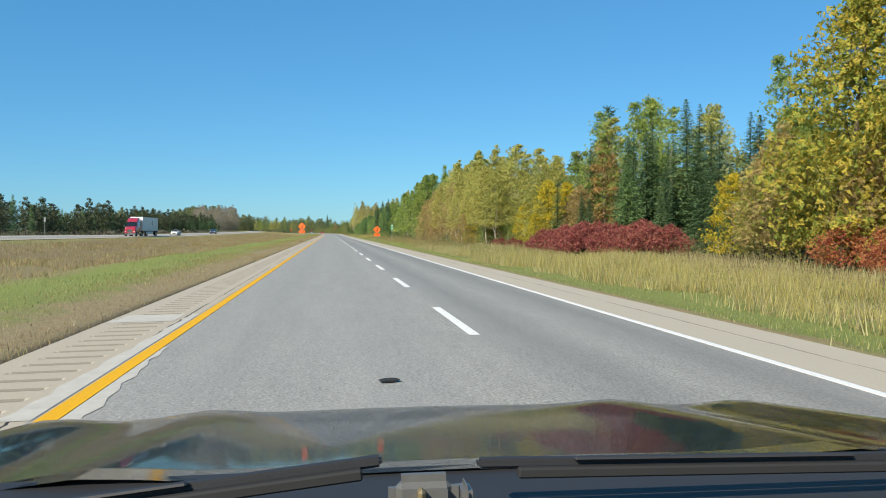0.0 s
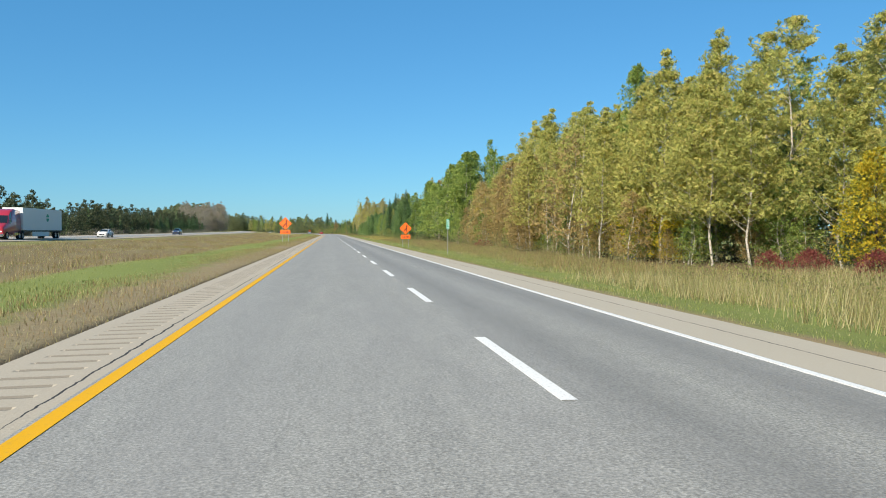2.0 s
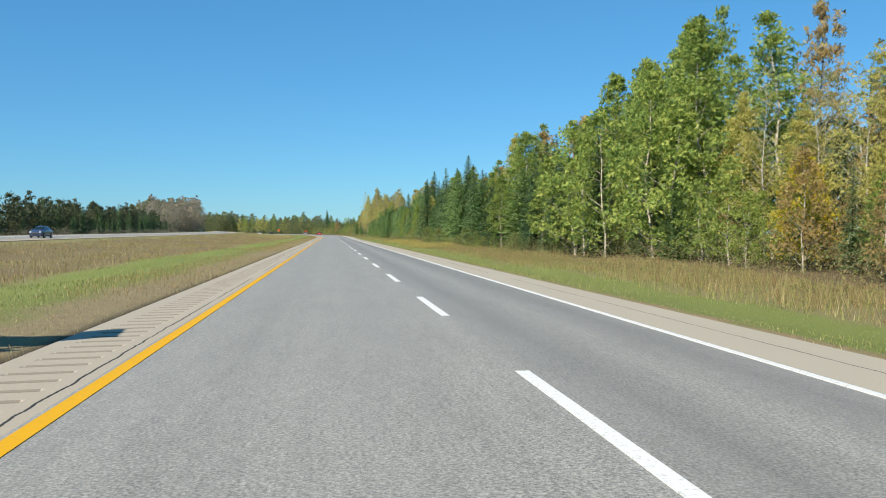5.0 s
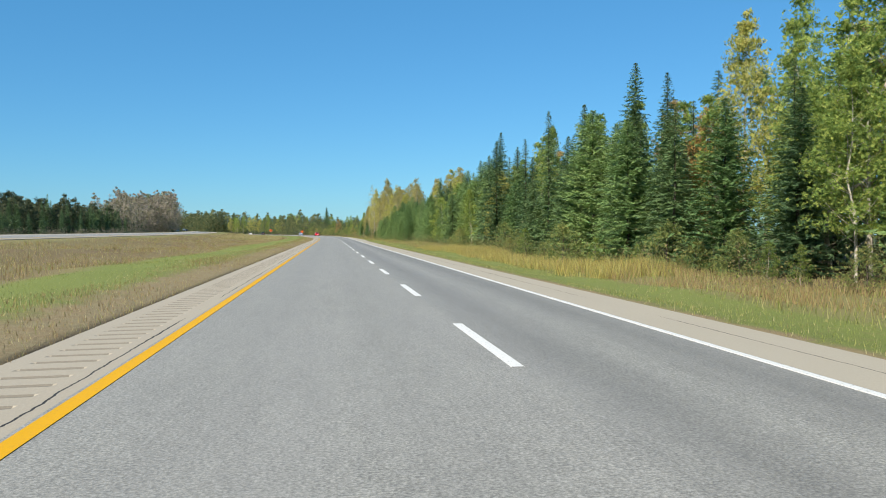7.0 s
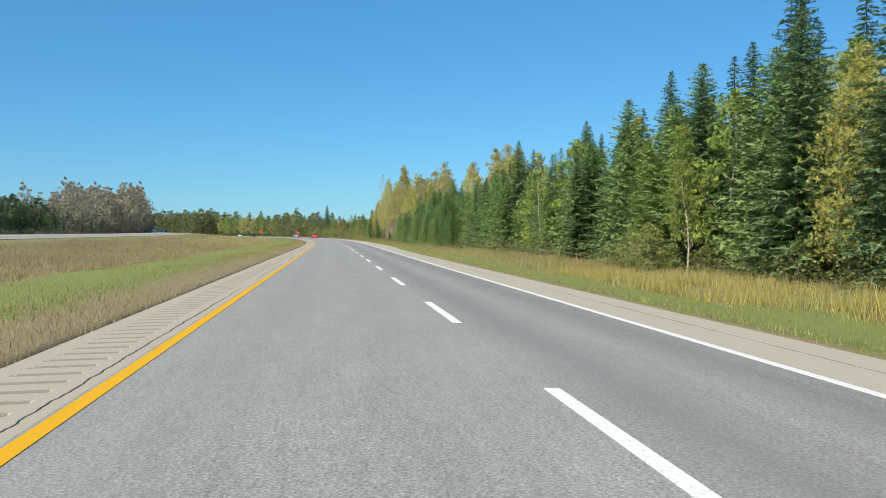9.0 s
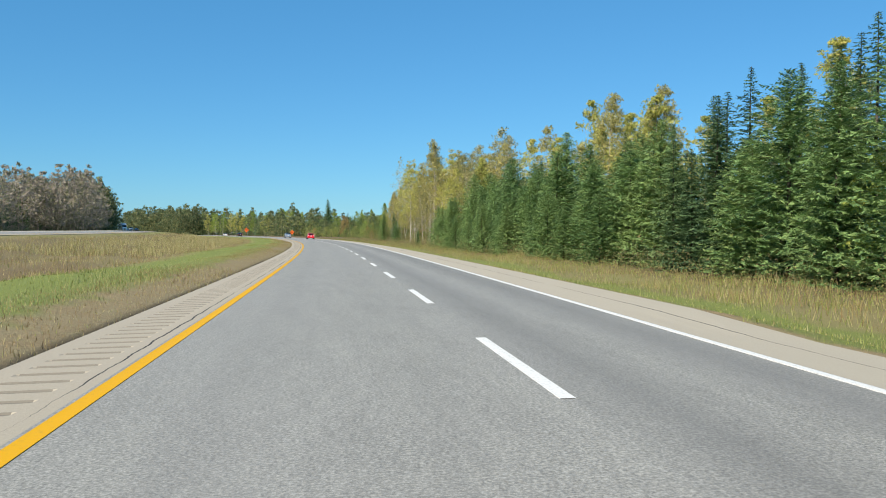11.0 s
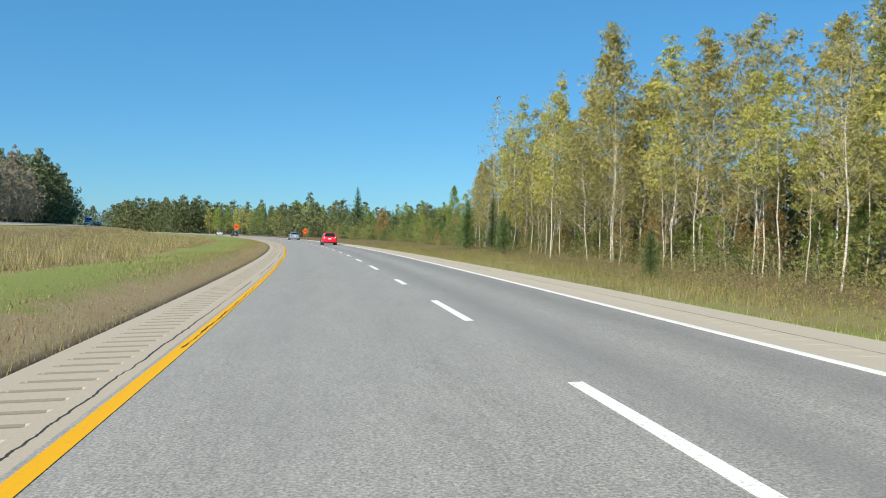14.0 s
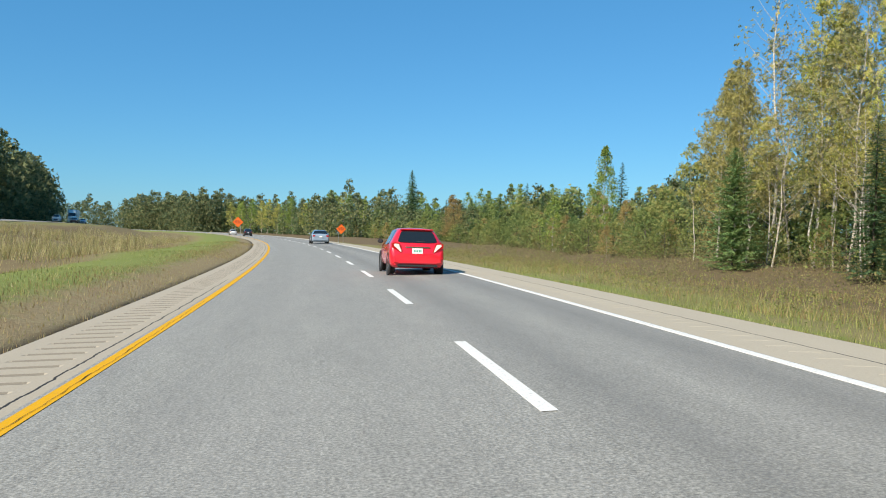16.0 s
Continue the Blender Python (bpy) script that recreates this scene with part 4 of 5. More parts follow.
def blades(name, label, mat, s0, s1, x0, x1, n, h0, h1, width, clump=0.0):
    s, x = rng.uniform(s0, s1, n), rng.uniform(x0, x1, n)
    if clump:
        keep = (np.sin(s * .9 + 2 * np.sin(x * .8)) + np.sin(x * 1.7 + s * .31) + rng.normal(0, .7, n)) > -clump
        s, x = s[keep], x[keep]
    n = len(s)
    px, py = plan(s, x)
    z = terrain(s, x) - .03
    a, b = rng.uniform(0, 6.28, n), rng.uniform(0, 6.28, n)
    patch = .75 + .35 * np.sin(s * .23 + np.sin(x * .6)) * np.sin(s * .071 + 1)
    h = rng.uniform(h0, h1, n) * np.clip(patch, .45, 1.2)
    w = width * rng.uniform(.6, 1.4, n)
    base = np.c_[px, py, z]
    sd = np.c_[np.cos(a) * w, np.sin(a) * w, np.zeros(n)]
    tip = base + np.c_[np.cos(b) * h * .3, np.sin(b) * h * .3, h]
    V = np.stack([base - sd * .5, base + sd * .5, tip], 1).reshape(-1, 3)
    return tagged(new(name, raw(name, V, np.arange(3 * n).reshape(-1, 3), M[mat])), label, "grass", kind="stuff")


R0, L0 = X_SHR, X_SHL
blades("mown_grass", "short green grass beside the shoulder", "grass_green", 2, 640, R0 + .4, R0 + 6.8, 120000, .05, .17, .020)
blades("dry_grass", "dry straw-coloured grass at the verge", "grass_tall", 2, 640, R0 - .05, R0 + 5.5, 22000, .05, .20, .018)
blades("tall_grass", "tall dry grass before the forest", "grass_tall", 2, 104, R0 + 3.8, R0 + 18, 70000, .40, 1.0, .022, .5)
blades("dry_weeds", "low dry weeds before the forest", "grass_tall", 100, 420, R0 + 6.0, R0 + 13, 30000, .25, .7, .022, -.2)
blades("golden_grass", "tall golden grass before the spruces", "grass_gold", 272, 350, R0 + 5.4, R0 + 9.6, 46000, .4, 1.15, .020, -.1)
blades("golden_grass", "yellow-green weeds before the sumac", "grass_gold", 4, 70, R0 + 4.2, R0 + 14, 26000, .45, 1.05, .022, .4)
blades("brown_weeds", "reddish-brown weeds among the golden grass", "grass_brown", 258, 356, R0 + 5.6, R0 + 11, 26000, .35, 1.0, .022, -.2)
blades("green_weeds", "knee-high green weeds among the dry grass", "grass_green", 4, 640, R0 + 5.0, R0 + 13, 60000, .22, .60, .022, .0)
blades("brown_weeds", "dense reddish-brown weeds before the aspens", "grass_brown", 100, 262, R0 + 6.6, R0 + 14, 45000, .30, .80, .022, .6)
blades("brown_weeds", "brown weeds before the forest", "grass_brown", 262, 640, R0 + 6.4, R0 + 15, 60000, .25, .70, .022, .2)
blades("mown_grass", "short green grass of the median", "grass_green", 2, 640, L0 - 8, L0 - 1.4, 95000, .05, .17, .022)
blades("dry_grass", "dry reddish straw beside the shoulder", "grass_brown", 2, 640, L0 - 2.8, L0 + .05, 95000, .05, .20, .016)
blades("dry_grass", "pale straw beside the shoulder", "grass_tall", 2, 640, L0 - 3.6, L0 + .03, 60000, .05, .18, .016)
blades("tall_grass", "tall straw-coloured grass in the median ditch", "grass_tall", 2, 660, L0 - 30, L0 - 8, 45000, .2, .50, .024, .0)
blades("brown_weeds", "brown weeds in the median ditch", "grass_brown", 2, 660, L0 - 28, L0 - 7.5, 130000, .22, .60, .024, .4)
blades("green_weeds", "olive weeds in the median ditch", "grass_green", 2, 660, L0 - 30, L0 - 7, 40000, .15, .45, .024, -.1)
blades("reeds", "tall reeds with straw-coloured blades in the median", "grass_tall", 440, 680, L0 - 24, L0 - 9, 40000, .6, 1.3, .030, .5)


# ---- signs ----
M["steel"] = mat_plain("galvanised_steel", (.42, .42, .41), .45, .8)
M["sign_orange"] = mat_plain("orange_sheeting", (1.0, .165, .02), .45, 0, .4, .06, 3.0)
M["sign_green"] = mat_plain("green_sheeting", (.0, .34, .20), .45, 0, .4, .06, 3.0)
M["black"] = mat_plain("black_film", (.012, .012, .012), .5)
M["sheet_white"] = mat_plain("white_sheeting", (.82, .83, .82), .45, 0, .4, .05)
M["rubber"] = mat_plain("rubber", (.022, .022, .022), .8, 0, .3)
M["rim"] = mat_plain("alloy", (.55, .55, .56), .3, .9)
M["glass"] = mat_plain("tinted_glass", (.012, .015, .017), .04, 0, .8, .05)
M["bracket"] = mat_plain("grey_plastic", (.11, .108, .10), .35, 0, .5, .3, 30.0)
M["brass"] = mat_plain("dull_brass", (.36, .28, .15), .4, .6)
M["chrome"] = mat_plain("chrome", (.75, .75, .76), .12, 1.0)
M["dark_plastic"] = mat_plain("dark_plastic", (.025, .025, .027), .6, 0, .4)
M["lamp_red"] = mat_plain("red_lens", (.45, .012, .01), .12, 0, .6, .1, 40.0, .8)
M["lamp_clear"] = mat_plain("clear_lens", (.75, .72, .70), .12, 0, .6, .08, 40.0, .8)


def paint(name, colour):
    return mat_plain(name, colour, .35, .15, .5, .03, 60.0, 1.0)


def prism(outline, y0, y1, bevel=0.0):
    """A flat piece: outline in x, z, from depth y0 to y1."""
    bm = bmesh.new()
    vs = [bm.verts.new((x, y0, z)) for x, z in outline]
    f = bm.faces.new(vs)
    r = bmesh.ops.extrude_face_region(bm, geom=[f])
    bmesh.ops.translate(bm, vec=(0, y1 - y0, 0), verts=[g for g in r["geom"] if isinstance(g, bmesh.types.BMVert)])
    bmesh.ops.recalc_face_normals(bm, faces=bm.faces[:])
    if bevel:
        bmesh.ops.bevel(bm, geom=bm.edges[:], offset=bevel, segments=1, affect="EDGES")
    return bm


def box(x0, x1, y0, y1, z0, z1, bevel=0.0, seg=2):
    bm = bmesh.new()
    bmesh.ops.create_cube(bm, size=1, matrix=Matrix.LocRotScale(((x0 + x1) / 2, (y0 + y1) / 2, (z0 + z1) / 2), None, (x1 - x0, y1 - y0, z1 - z0)))
    if bevel:
        bmesh.ops.bevel(bm, geom=bm.edges[:], offset=bevel, segments=seg, affect="EDGES")
    return bm


def lettering(text, size, mat, parent, where, squeeze=1.0, name="lettering"):
    """Flat letters facing -y."""
    cu = bpy.data.curves.new("text", "FONT")
    cu.body, cu.size, cu.align_x, cu.align_y, cu.extrude, cu.offset = text, size, "CENTER", "CENTER", .0015, size * .03
    ob = bpy.data.objects.new("text", cu)
    me = bpy.data.meshes.new_from_object(ob)
    bpy.data.objects.remove(ob)
    me.transform(Matrix.Translation(where) @ pose(0, 0, 0, 90) @ Matrix.Diagonal((squeeze, 1, 1, 1)))
    me.materials.append(mat)
    return child(name, me, parent)


def stand(root, s, x, z=None, turn=0.0, sink=0.0, lean=0.0):
    px, py = plan(s, x)
    zz = float(terrain(s, x)) - sink if z is None else z
    root.matrix_basis = Matrix.Translation((float(px), float(py), zz)) @ Euler((0, radians(lean), float(heading(s)) + radians(turn))).to_matrix().to_4x4()
    return root


def diamond(c, r, y0, y1):
    return prism([(0, c - r), (r, c), (0, c + r), (-r, c)], y0, y1, .0)


def warning_sign(s, x, foot, readable, turn):
    """Orange diamond with a plaque on two steel posts. foot: clear height under the plaque."""
    root = tagged(new("road_sign"), "orange diamond construction sign with distance plaque on two steel posts" if readable else "distant orange construction sign on two steel posts", "road sign", group="construction signs")
    top = foot + .62 + 1.6
    for px in (-.40, .40):
        part("post", box(px - .03, px + .03, .012, .06, -.5, top - .45, .006, 1), M["steel"], root)
    c = foot + .60 + .86
    panel = part("panel", diamond(c, .86, -.004, .004), M["sign_orange"], root, "orange reflective diamond panel")
    if readable:
        shaft = [(.10, c - .50), (.20, c - .50), (.19, c - .05), (.17, c + .28), (.29, c + .26), (.155, c + .54), (.01, c + .26), (.085, c + .28), (.09, c + .02)]
        part("arrow", prism(shaft, -.009, -.005), M["black"], panel, "black arrow")
        bend = [(-.30, c - .50), (-.19, c - .50), (-.16, c - .34), (-.05, c - .20), (.11, c - .06), (.10, c + .08), (-.06, c - .05), (-.20, c - .18), (-.28, c - .34)]
        part("merging_lane", prism(bend, -.009, -.005), M["black"], panel, "black merging lane symbol")
    else:
        for dz, w in ((.16, .42), (-.02, .56), (-.20, .42)):
            part("bar", prism([(-w, c + dz), (w, c + dz), (w, c + dz + .09), (-w, c + dz + .09)], -.009, -.005), M["black"], panel)
    if readable:
        plaque = part("plaque", prism([(-.66, foot), (.66, foot), (.66, foot + .60), (-.66, foot + .60)], -.008, .004), M["sign_orange"], root, "orange plaque with a distance")
        lettering("1.5 km", .40, M["black"], plaque, (0, -.011, foot + .30), .95)
        for z0 in (foot + .02, foot + .575):
            part("border", prism([(-.64, z0), (.64, z0), (.64, z0 + .012), (-.64, z0 + .012)], -.011, -.009), M["black"], plaque)
    for e in range(4):
        a = math.pi / 2 * e
        ca, sa = math.cos(a), math.sin(a)
        quad = [(.80, 0), (0, .80), (0, .785), (.785, 0)]
        part("border", prism([(p * ca - q * sa, c + p * sa + q * ca) for p, q in quad], -.008, -.005), M["black"], panel)
    return stand(root, s, x, turn=turn)


warning_sign(178, -7.9, 1.05, True, -4)
warning_sign(178, 8.55, 1.20, True, 3)
warning_sign(680, -6.9, 1.2, False, 2)
warning_sign(681, 10.2, 1.2, False, 4)


def kilometre_marker():
    root = tagged(new("kilometre_marker"), "narrow green kilometre marker with white numbers on a steel post", "road sign")
    part("post", box(-.03, .03, .005, .05, -.5, 3.15, .008, 1), M["steel"], root)
    panel = part("panel", box(-.15, .15, -.012, .004, 2.22, 3.16, .003, 1), M["sign_green"], root, "green panel with white border")
    for x0, x1, z0, z1 in ((-.142, -.132, 2.23, 3.15), (.132, .142, 2.23, 3.15), (-.13, .13, 2.23, 2.24), (-.13, .13, 3.14, 3.15)):
        part("border", prism([(x0, z0), (x1, z0), (x1, z1), (x0, z1)], -.017, -.0125), M["sheet_white"], panel)
    for z in (2.98, 3.04):
        part("bar", prism([(-.09, z), (.09, z), (.09, z + .035), (-.09, z + .035)], -.017, -.0125), M["sheet_white"], panel)
    for ch, z in (("2", 2.83), ("4", 2.60), ("6", 2.37)):
        lettering(ch, .25, M["sheet_white"], panel, (0, -.016, z), 1.1)
    return stand(root, 141.4, 9.05, turn=6, sink=-.12)


kilometre_marker()


def back_marker():
    root = tagged(new("roadside_marker"), "small grey marker sign seen from behind on a thin post", "road sign")
    part("post", box(-.03, .03, -.02, .02, -.3, 3.4, .006, 1), M["steel"], root)
    part("panel", box(-.16, .16, -.03, -.022, 2.7, 3.5, .003, 1), M["steel"], root, "bare aluminium back of a sign")
    return stand(root, 152, -52.5, turn=180)


back_marker()


# ---- vehicles ----
def lathe(profile, n=24):
    """profile (x, r) turned round the x axis; returns a bmesh."""
    bm = bmesh.new()
    rings = []
    for x, r in profile:
        rings.append([bm.verts.new((x, r * math.cos(2 * math.pi * i / n), r * math.sin(2 * math.pi * i / n))) for i in range(n)])
    for a, b in zip(rings, rings[1:]):
        for i in range(n):
            bm.faces.new((a[i], a[(i + 1) % n], b[(i + 1) % n], b[i]))
    for f in bm.faces:
        f.smooth = True
    return bm


def wheel_at(root, x, y, r, side, wide=.19):
    w = part("wheel", lathe([(-wide / 2, r * .62), (-wide / 2, r * .93), (-wide * .36, r), (wide * .36, r), (wide / 2, r * .93), (wide / 2, r * .62), (-wide / 2, r * .62)]), M["rubber"], root, "black tyre on an alloy wheel")
    w.location = (x, y, r)
    o = side * wide / 2
    part("rim", lathe([(o * .2, r * .64), (o * .96, r * .63), (o * .98, r * .57), (o * .62, r * .52), (o * .60, .001)]), M["rim"], w, "alloy rim")
    for i in range(5):
        bm = box(o * .60, o * .88, -.028, .028, r * .1, r * .58, .006, 1)
        bmesh.ops.rotate(bm, cent=(0, 0, 0), matrix=Matrix.Rotation(i * 2 * math.pi / 5, 3, "X"), verts=bm.verts[:])
        part("spoke", bm, M["rim"], w)
    return w


def car_shell(root, stations, coat, glazing):
    """Loft of the body. stations: y, half width, floor, belt, half width on top, top. glazing: {(part name): (first, last station, kind)}."""
    V = []
    for y, w, zb, zbelt, wt, zt in stations:
        zm = zb + .42 * (zbelt - zb)
        half = [(0, zb), (.86 * w, zb), (.97 * w, zb + .10), (w, zm), (.985 * w, zm + .5 * (zbelt - zm)), (.95 * w, zbelt), (wt, zt - .06), (wt * .86, zt - .012), (wt * .4, zt + .005)]
        full = [(x, z) for x, z in half] + [(0, zt + .01)] + [(-x, z) for x, z in half[:0:-1]]
        V.append([(x, y, z) for x, z in full])
    n = len(V[0])
    owner = {}
    for key, (i0, i1, js) in glazing.items():
        for i in range(i0, i1):
            for j in js:
                owner[(i, j)] = key
    groups = {}
    for i in range(len(V) - 1):
        for j in range(n):
            groups.setdefault(owner.get((i, j), "body"), []).append((i, j))
    made = {}
    for key, cells in groups.items():
        bm = bmesh.new()
        pool = {}

        def vert(i, j):
            if (i, j) not in pool:
                pool[(i, j)] = bm.verts.new(V[i][j])
            return pool[(i, j)]
        for i, j in cells:
            j2 = (j + 1) % n
            f = bm.faces.new((vert(i, j), vert(i + 1, j), vert(i + 1, j2), vert(i, j2)))
            f.smooth = True
        if key == "body":
            bm.faces.new([vert(0, j) for j in range(n)])
            bm.faces.new([vert(len(V) - 1, j) for j in range(n - 1, -1, -1)])
            bmesh.ops.recalc_face_normals(bm, faces=bm.faces[:])
        nm = key.split(".")[0]
        made[key] = part(nm, bm, coat if key == "body" else M["glass"], root, "" if key == "body" else "dark tinted glass")
    return made


LEFT, RIGHT = [12], [5]                # cells of the side windows
TOPS = [6, 7, 8, 9, 10, 11]            # cells across the roof


def hatchback(name, label, coat, s, x, z, turn=0.0, long=3.9, plate=True):
    root = tagged(new(name), label, "car", group="cars on the road")
    k = long / 3.9
    st = [(0.0, .74, .34, .60, .66, .66), (.04, .80, .27, .84, .72, .88), (.10, .83, .24, .93, .72, .965), (.20, .845, .22, .955, .66, 1.13), (.34, .85, .21, .955, .585, 1.345), (.44, .85, .20, .95, .57, 1.40), (.66, .85, .20, .94, .58, 1.43),
          (1.10, .85, .20, .92, .59, 1.445), (1.20, .85, .20, .92, .59, 1.445), (1.95, .85, .20, .90, .58, 1.42), (2.05, .85, .20, .90, .575, 1.41), (2.35, .845, .20, .89, .56, 1.35), (3.05, .835, .20, .89, .66, .94), (3.55, .80, .22, .80, .62, .82), (3.80, .70, .28, .66, .52, .68), (3.9, .55, .36, .56, .42, .58)]
    st = [(y * k, *r) for y, *r in st]
    car_shell(root, st, coat, {"windshield": (11, 12, TOPS), "side_window.a": (6, 7, LEFT), "side_window.b": (8, 9, LEFT), "side_window.c": (10, 11, LEFT),
                               "side_window.d": (6, 7, RIGHT), "side_window.e": (8, 9, RIGHT), "side_window.f": (10, 11, RIGHT)})

    def gate(px, pz, out):
        """A point of the sloping tailgate, out metres proud of it."""
        return px, .10 + (pz - .965) * .632 - out, pz + out * .5

    def gate_panel(outline, out0, out1):
        bm = bmesh.new()
        near = [bm.verts.new(gate(px, pz, out1)) for px, pz in outline]
        deep = [bm.verts.new(gate(px, pz, out0)) for px, pz in outline]
        bm.faces.new(near)
        for i in range(len(outline)):
            bm.faces.new((near[i], deep[i], deep[(i + 1) % len(outline)], near[(i + 1) % len(outline)]))
        bmesh.ops.recalc_face_normals(bm, faces=bm.faces[:])
        return bm
    half = [(.30, .985), (.55, 1.00), (.60, 1.03), (.585, 1.09), (.50, 1.29), (.46, 1.325), (.25, 1.335)]
    part("rear_window", gate_panel(half + [(-a, b) for a, b in half[::-1]], -.03, .022), M["glass"], root, "dark tinted rear window")
    part("bumper", box(-.78, .78, -.06, .16, .30, .62, .07, 4), coat, root)
    part("bumper_lip", box(-.62, .62, -.045, .14, .25, .325, .02, 2), M["dark_plastic"], root, "dark plastic lower bumper")
    part("spoiler", box(-.52, .52, .27, .46, 1.375, 1.415, .018, 2), coat, root)
    part("chrome_strip", box(-.38, .38, .000, .06, .835, .875, .010, 2), M["chrome"], root, "chrome strip over the number plate")
    arm = gate_panel([(-.02, 1.005), (.26, 1.03), (.26, 1.042), (-.02, 1.025)], .018, .034)
    part("rear_wiper", arm, M["dark_plastic"], root, "black rear wiper")
    for sd in (-1, 1):
        flip = 1 if sd > 0 else -1
        lamp = [(sd * .80, .86), (sd * .79, .97), (sd * .70, 1.00), (sd * .56, .97), (sd * .46, .72), (sd * .52, .68), (sd * .70, .80)][::flip]
        part("tail_light", prism(lamp, -.006, .24), M["lamp_red"], root, "red tail light with a clear inner lens")
        lens = [(sd * .74, .90), (sd * .72, .955), (sd * .585, .945), (sd * .50, .73), (sd * .53, .715), (sd * .66, .83)][::flip]
        part("reversing_light", prism(lens, -.012, -.007), M["lamp_clear"], root, "clear lens")
        part("reflector", box(sd * .66 - .07, sd * .66 + .07, -.066, -.054, .38, .405, .004, 1), M["lamp_red"], root)
        part("door_mirror", box(sd * .93 - .09, sd * .93 + .09, 2.28 * k, 2.40 * k, .94, 1.07, .03, 3), M["dark_plastic"] if sd < 0 else coat, root, "door mirror")
        part("door_handle", box(sd * .853 - .012, sd * .853 + .012, 1.22 * k, 1.38 * k, .80, .83, .006, 1), coat, root)
        for wy in (.62 * k, 3.12 * k):
            part("wheel_arch", lathe([(sd * .80, .37), (sd * .856, .365), (sd * .858, .33), (sd * .80, .32)], 28), M["dark_plastic"], root).location = (0, wy, .31)
            wheel_at(root, sd * .735, wy, .305, sd)
    if plate:
        pl = part("number_plate", box(-.165, .165, -.003, .045, .66, .825, .004, 1), M["sheet_white"], root, "white number plate")
        for bx in (-.105, -.055, -.005, .05, .10):
            part("bar", prism([(bx - .014, .71), (bx + .014, .71), (bx + .014, .775), (bx - .014, .775)], -.009, -.004), M["sign_green"], pl)
    return stand(root, s, x, z=z, turn=turn)


def sedan(name, label, coat, s, x, z, turn=0.0, tall=1.0):
    root = tagged(new(name), label, "car", group="cars on the road")
    h = lambda v: .2 + (v - .2) * tall
    st = [(0.0, .74, .36, .74, .66, .82), (.06, .86, .27, .95, .76, 1.0), (.55, .91, .20, 1.02, .78, 1.06), (1.15, .92, .19, 1.03, .62, 1.40), (1.35, .92, .19, 1.02, .62, 1.44), (2.1, .92, .19, 1.0, .63, 1.47),
          (2.2, .92, .19, 1.0, .63, 1.47), (2.75, .92, .19, .99, .61, 1.42), (3.5, .90, .19, .98, .72, 1.02), (4.3, .87, .21, .86, .68, .88), (4.6, .74, .30, .66, .56, .68)]
    st = [(y, w, h(a), h(b), wt, h(c)) for y, w, a, b, wt, c in st]
    car_shell(root, st, coat, {"rear_window": (2, 3, TOPS), "windshield": (7, 8, TOPS), "side_window.a": (4, 5, LEFT), "side_window.b": (6, 7, LEFT), "side_window.c": (4, 5, RIGHT), "side_window.d": (6, 7, RIGHT)})
    part("bumper", box(-.82, .82, -.05, .12, h(.34), h(.60), .05, 3), coat, root)
    part("grille", box(-.45, .45, 4.55, 4.64, h(.42), h(.62), .02, 2), M["dark_plastic"], root, "dark grille")
    for sd in (-1, 1):
        part("tail_light", box(sd * .70 - .14, sd * .70 + .14, -.02, .2, h(.74), h(.92), .03, 2), M["lamp_red"], root, "red tail light")
        part("headlight", box(sd * .66 - .14, sd * .66 + .14, 4.38, 4.60, h(.66), h(.80), .03, 2), M["lamp_clear"], root, "clear headlight")
        part("door_mirror", box(sd * 1.0 - .09, sd * 1.0 + .09, 2.7, 2.84, h(1.0), h(1.13), .03, 3), coat, root)
        for wy in (.95, 3.7):
            part("wheel_arch", lathe([(sd * .87, .40), (sd * .926, .395), (sd * .928, .36), (sd * .87, .35)], 28), M["dark_plastic"], root).location = (0, wy, .335)
            wheel_at(root, sd * .845, wy, .33, sd, .2)
    pl = part("number_plate", box(-.155, .155, -.06, -.045, h(.68), h(.68) + .155, .004, 1), M["sheet_white"], root, "white number plate")
    return stand(root, s, x, z=z, turn=turn)


def on_road(s, x):
    return float(paved(s, x)) if x > -20 else float(other_road(s)) + .035 * (-44 - x)


hatchback("hatchback", "bright red small hatchback driving in the outer lane", paint("red_paint", (.80, .010, .030)), 569.2, 1.40, on_road(569.2, 1.40))
sedan("sedan", "silver-blue car far ahead in the outer lane", paint("silver_paint", (.28, .35, .43)), 630, 1.5, on_road(630, 1.5))
sedan("suv", "dark car far ahead in the inner lane", paint("black_paint", (.02, .022, .025)), 735, -1.9, on_road(735, -1.9), tall=1.2)
sedan("sedan", "white car far ahead in the inner lane", paint("white_paint", (.75, .75, .74)), 775, -1.9, on_road(775, -1.9))
for s, x, nm, lb, key, tall in ((222, -42.4, "sedan", "white car on the opposite carriageway", "white_paint", 1.0), (291, -42.4, "suv", "dark blue car on the opposite carriageway", "dark_blue_paint", 1.15),
                                (778, -42.4, "sedan", "dark car on the opposite carriageway", "black_paint", 1.0), (820, -42.4, "sedan", "grey car on the opposite carriageway", "silver_paint", 1.0),
                                (766, -45.4, "suv", "white pickup on the opposite carriageway", "white_paint", 1.25)):
    coat = bpy.data.materials.get(key) or paint(key, (.03, .05, .11))
    sedan(nm, lb, coat, s, x, on_road(s, x), 180, tall)


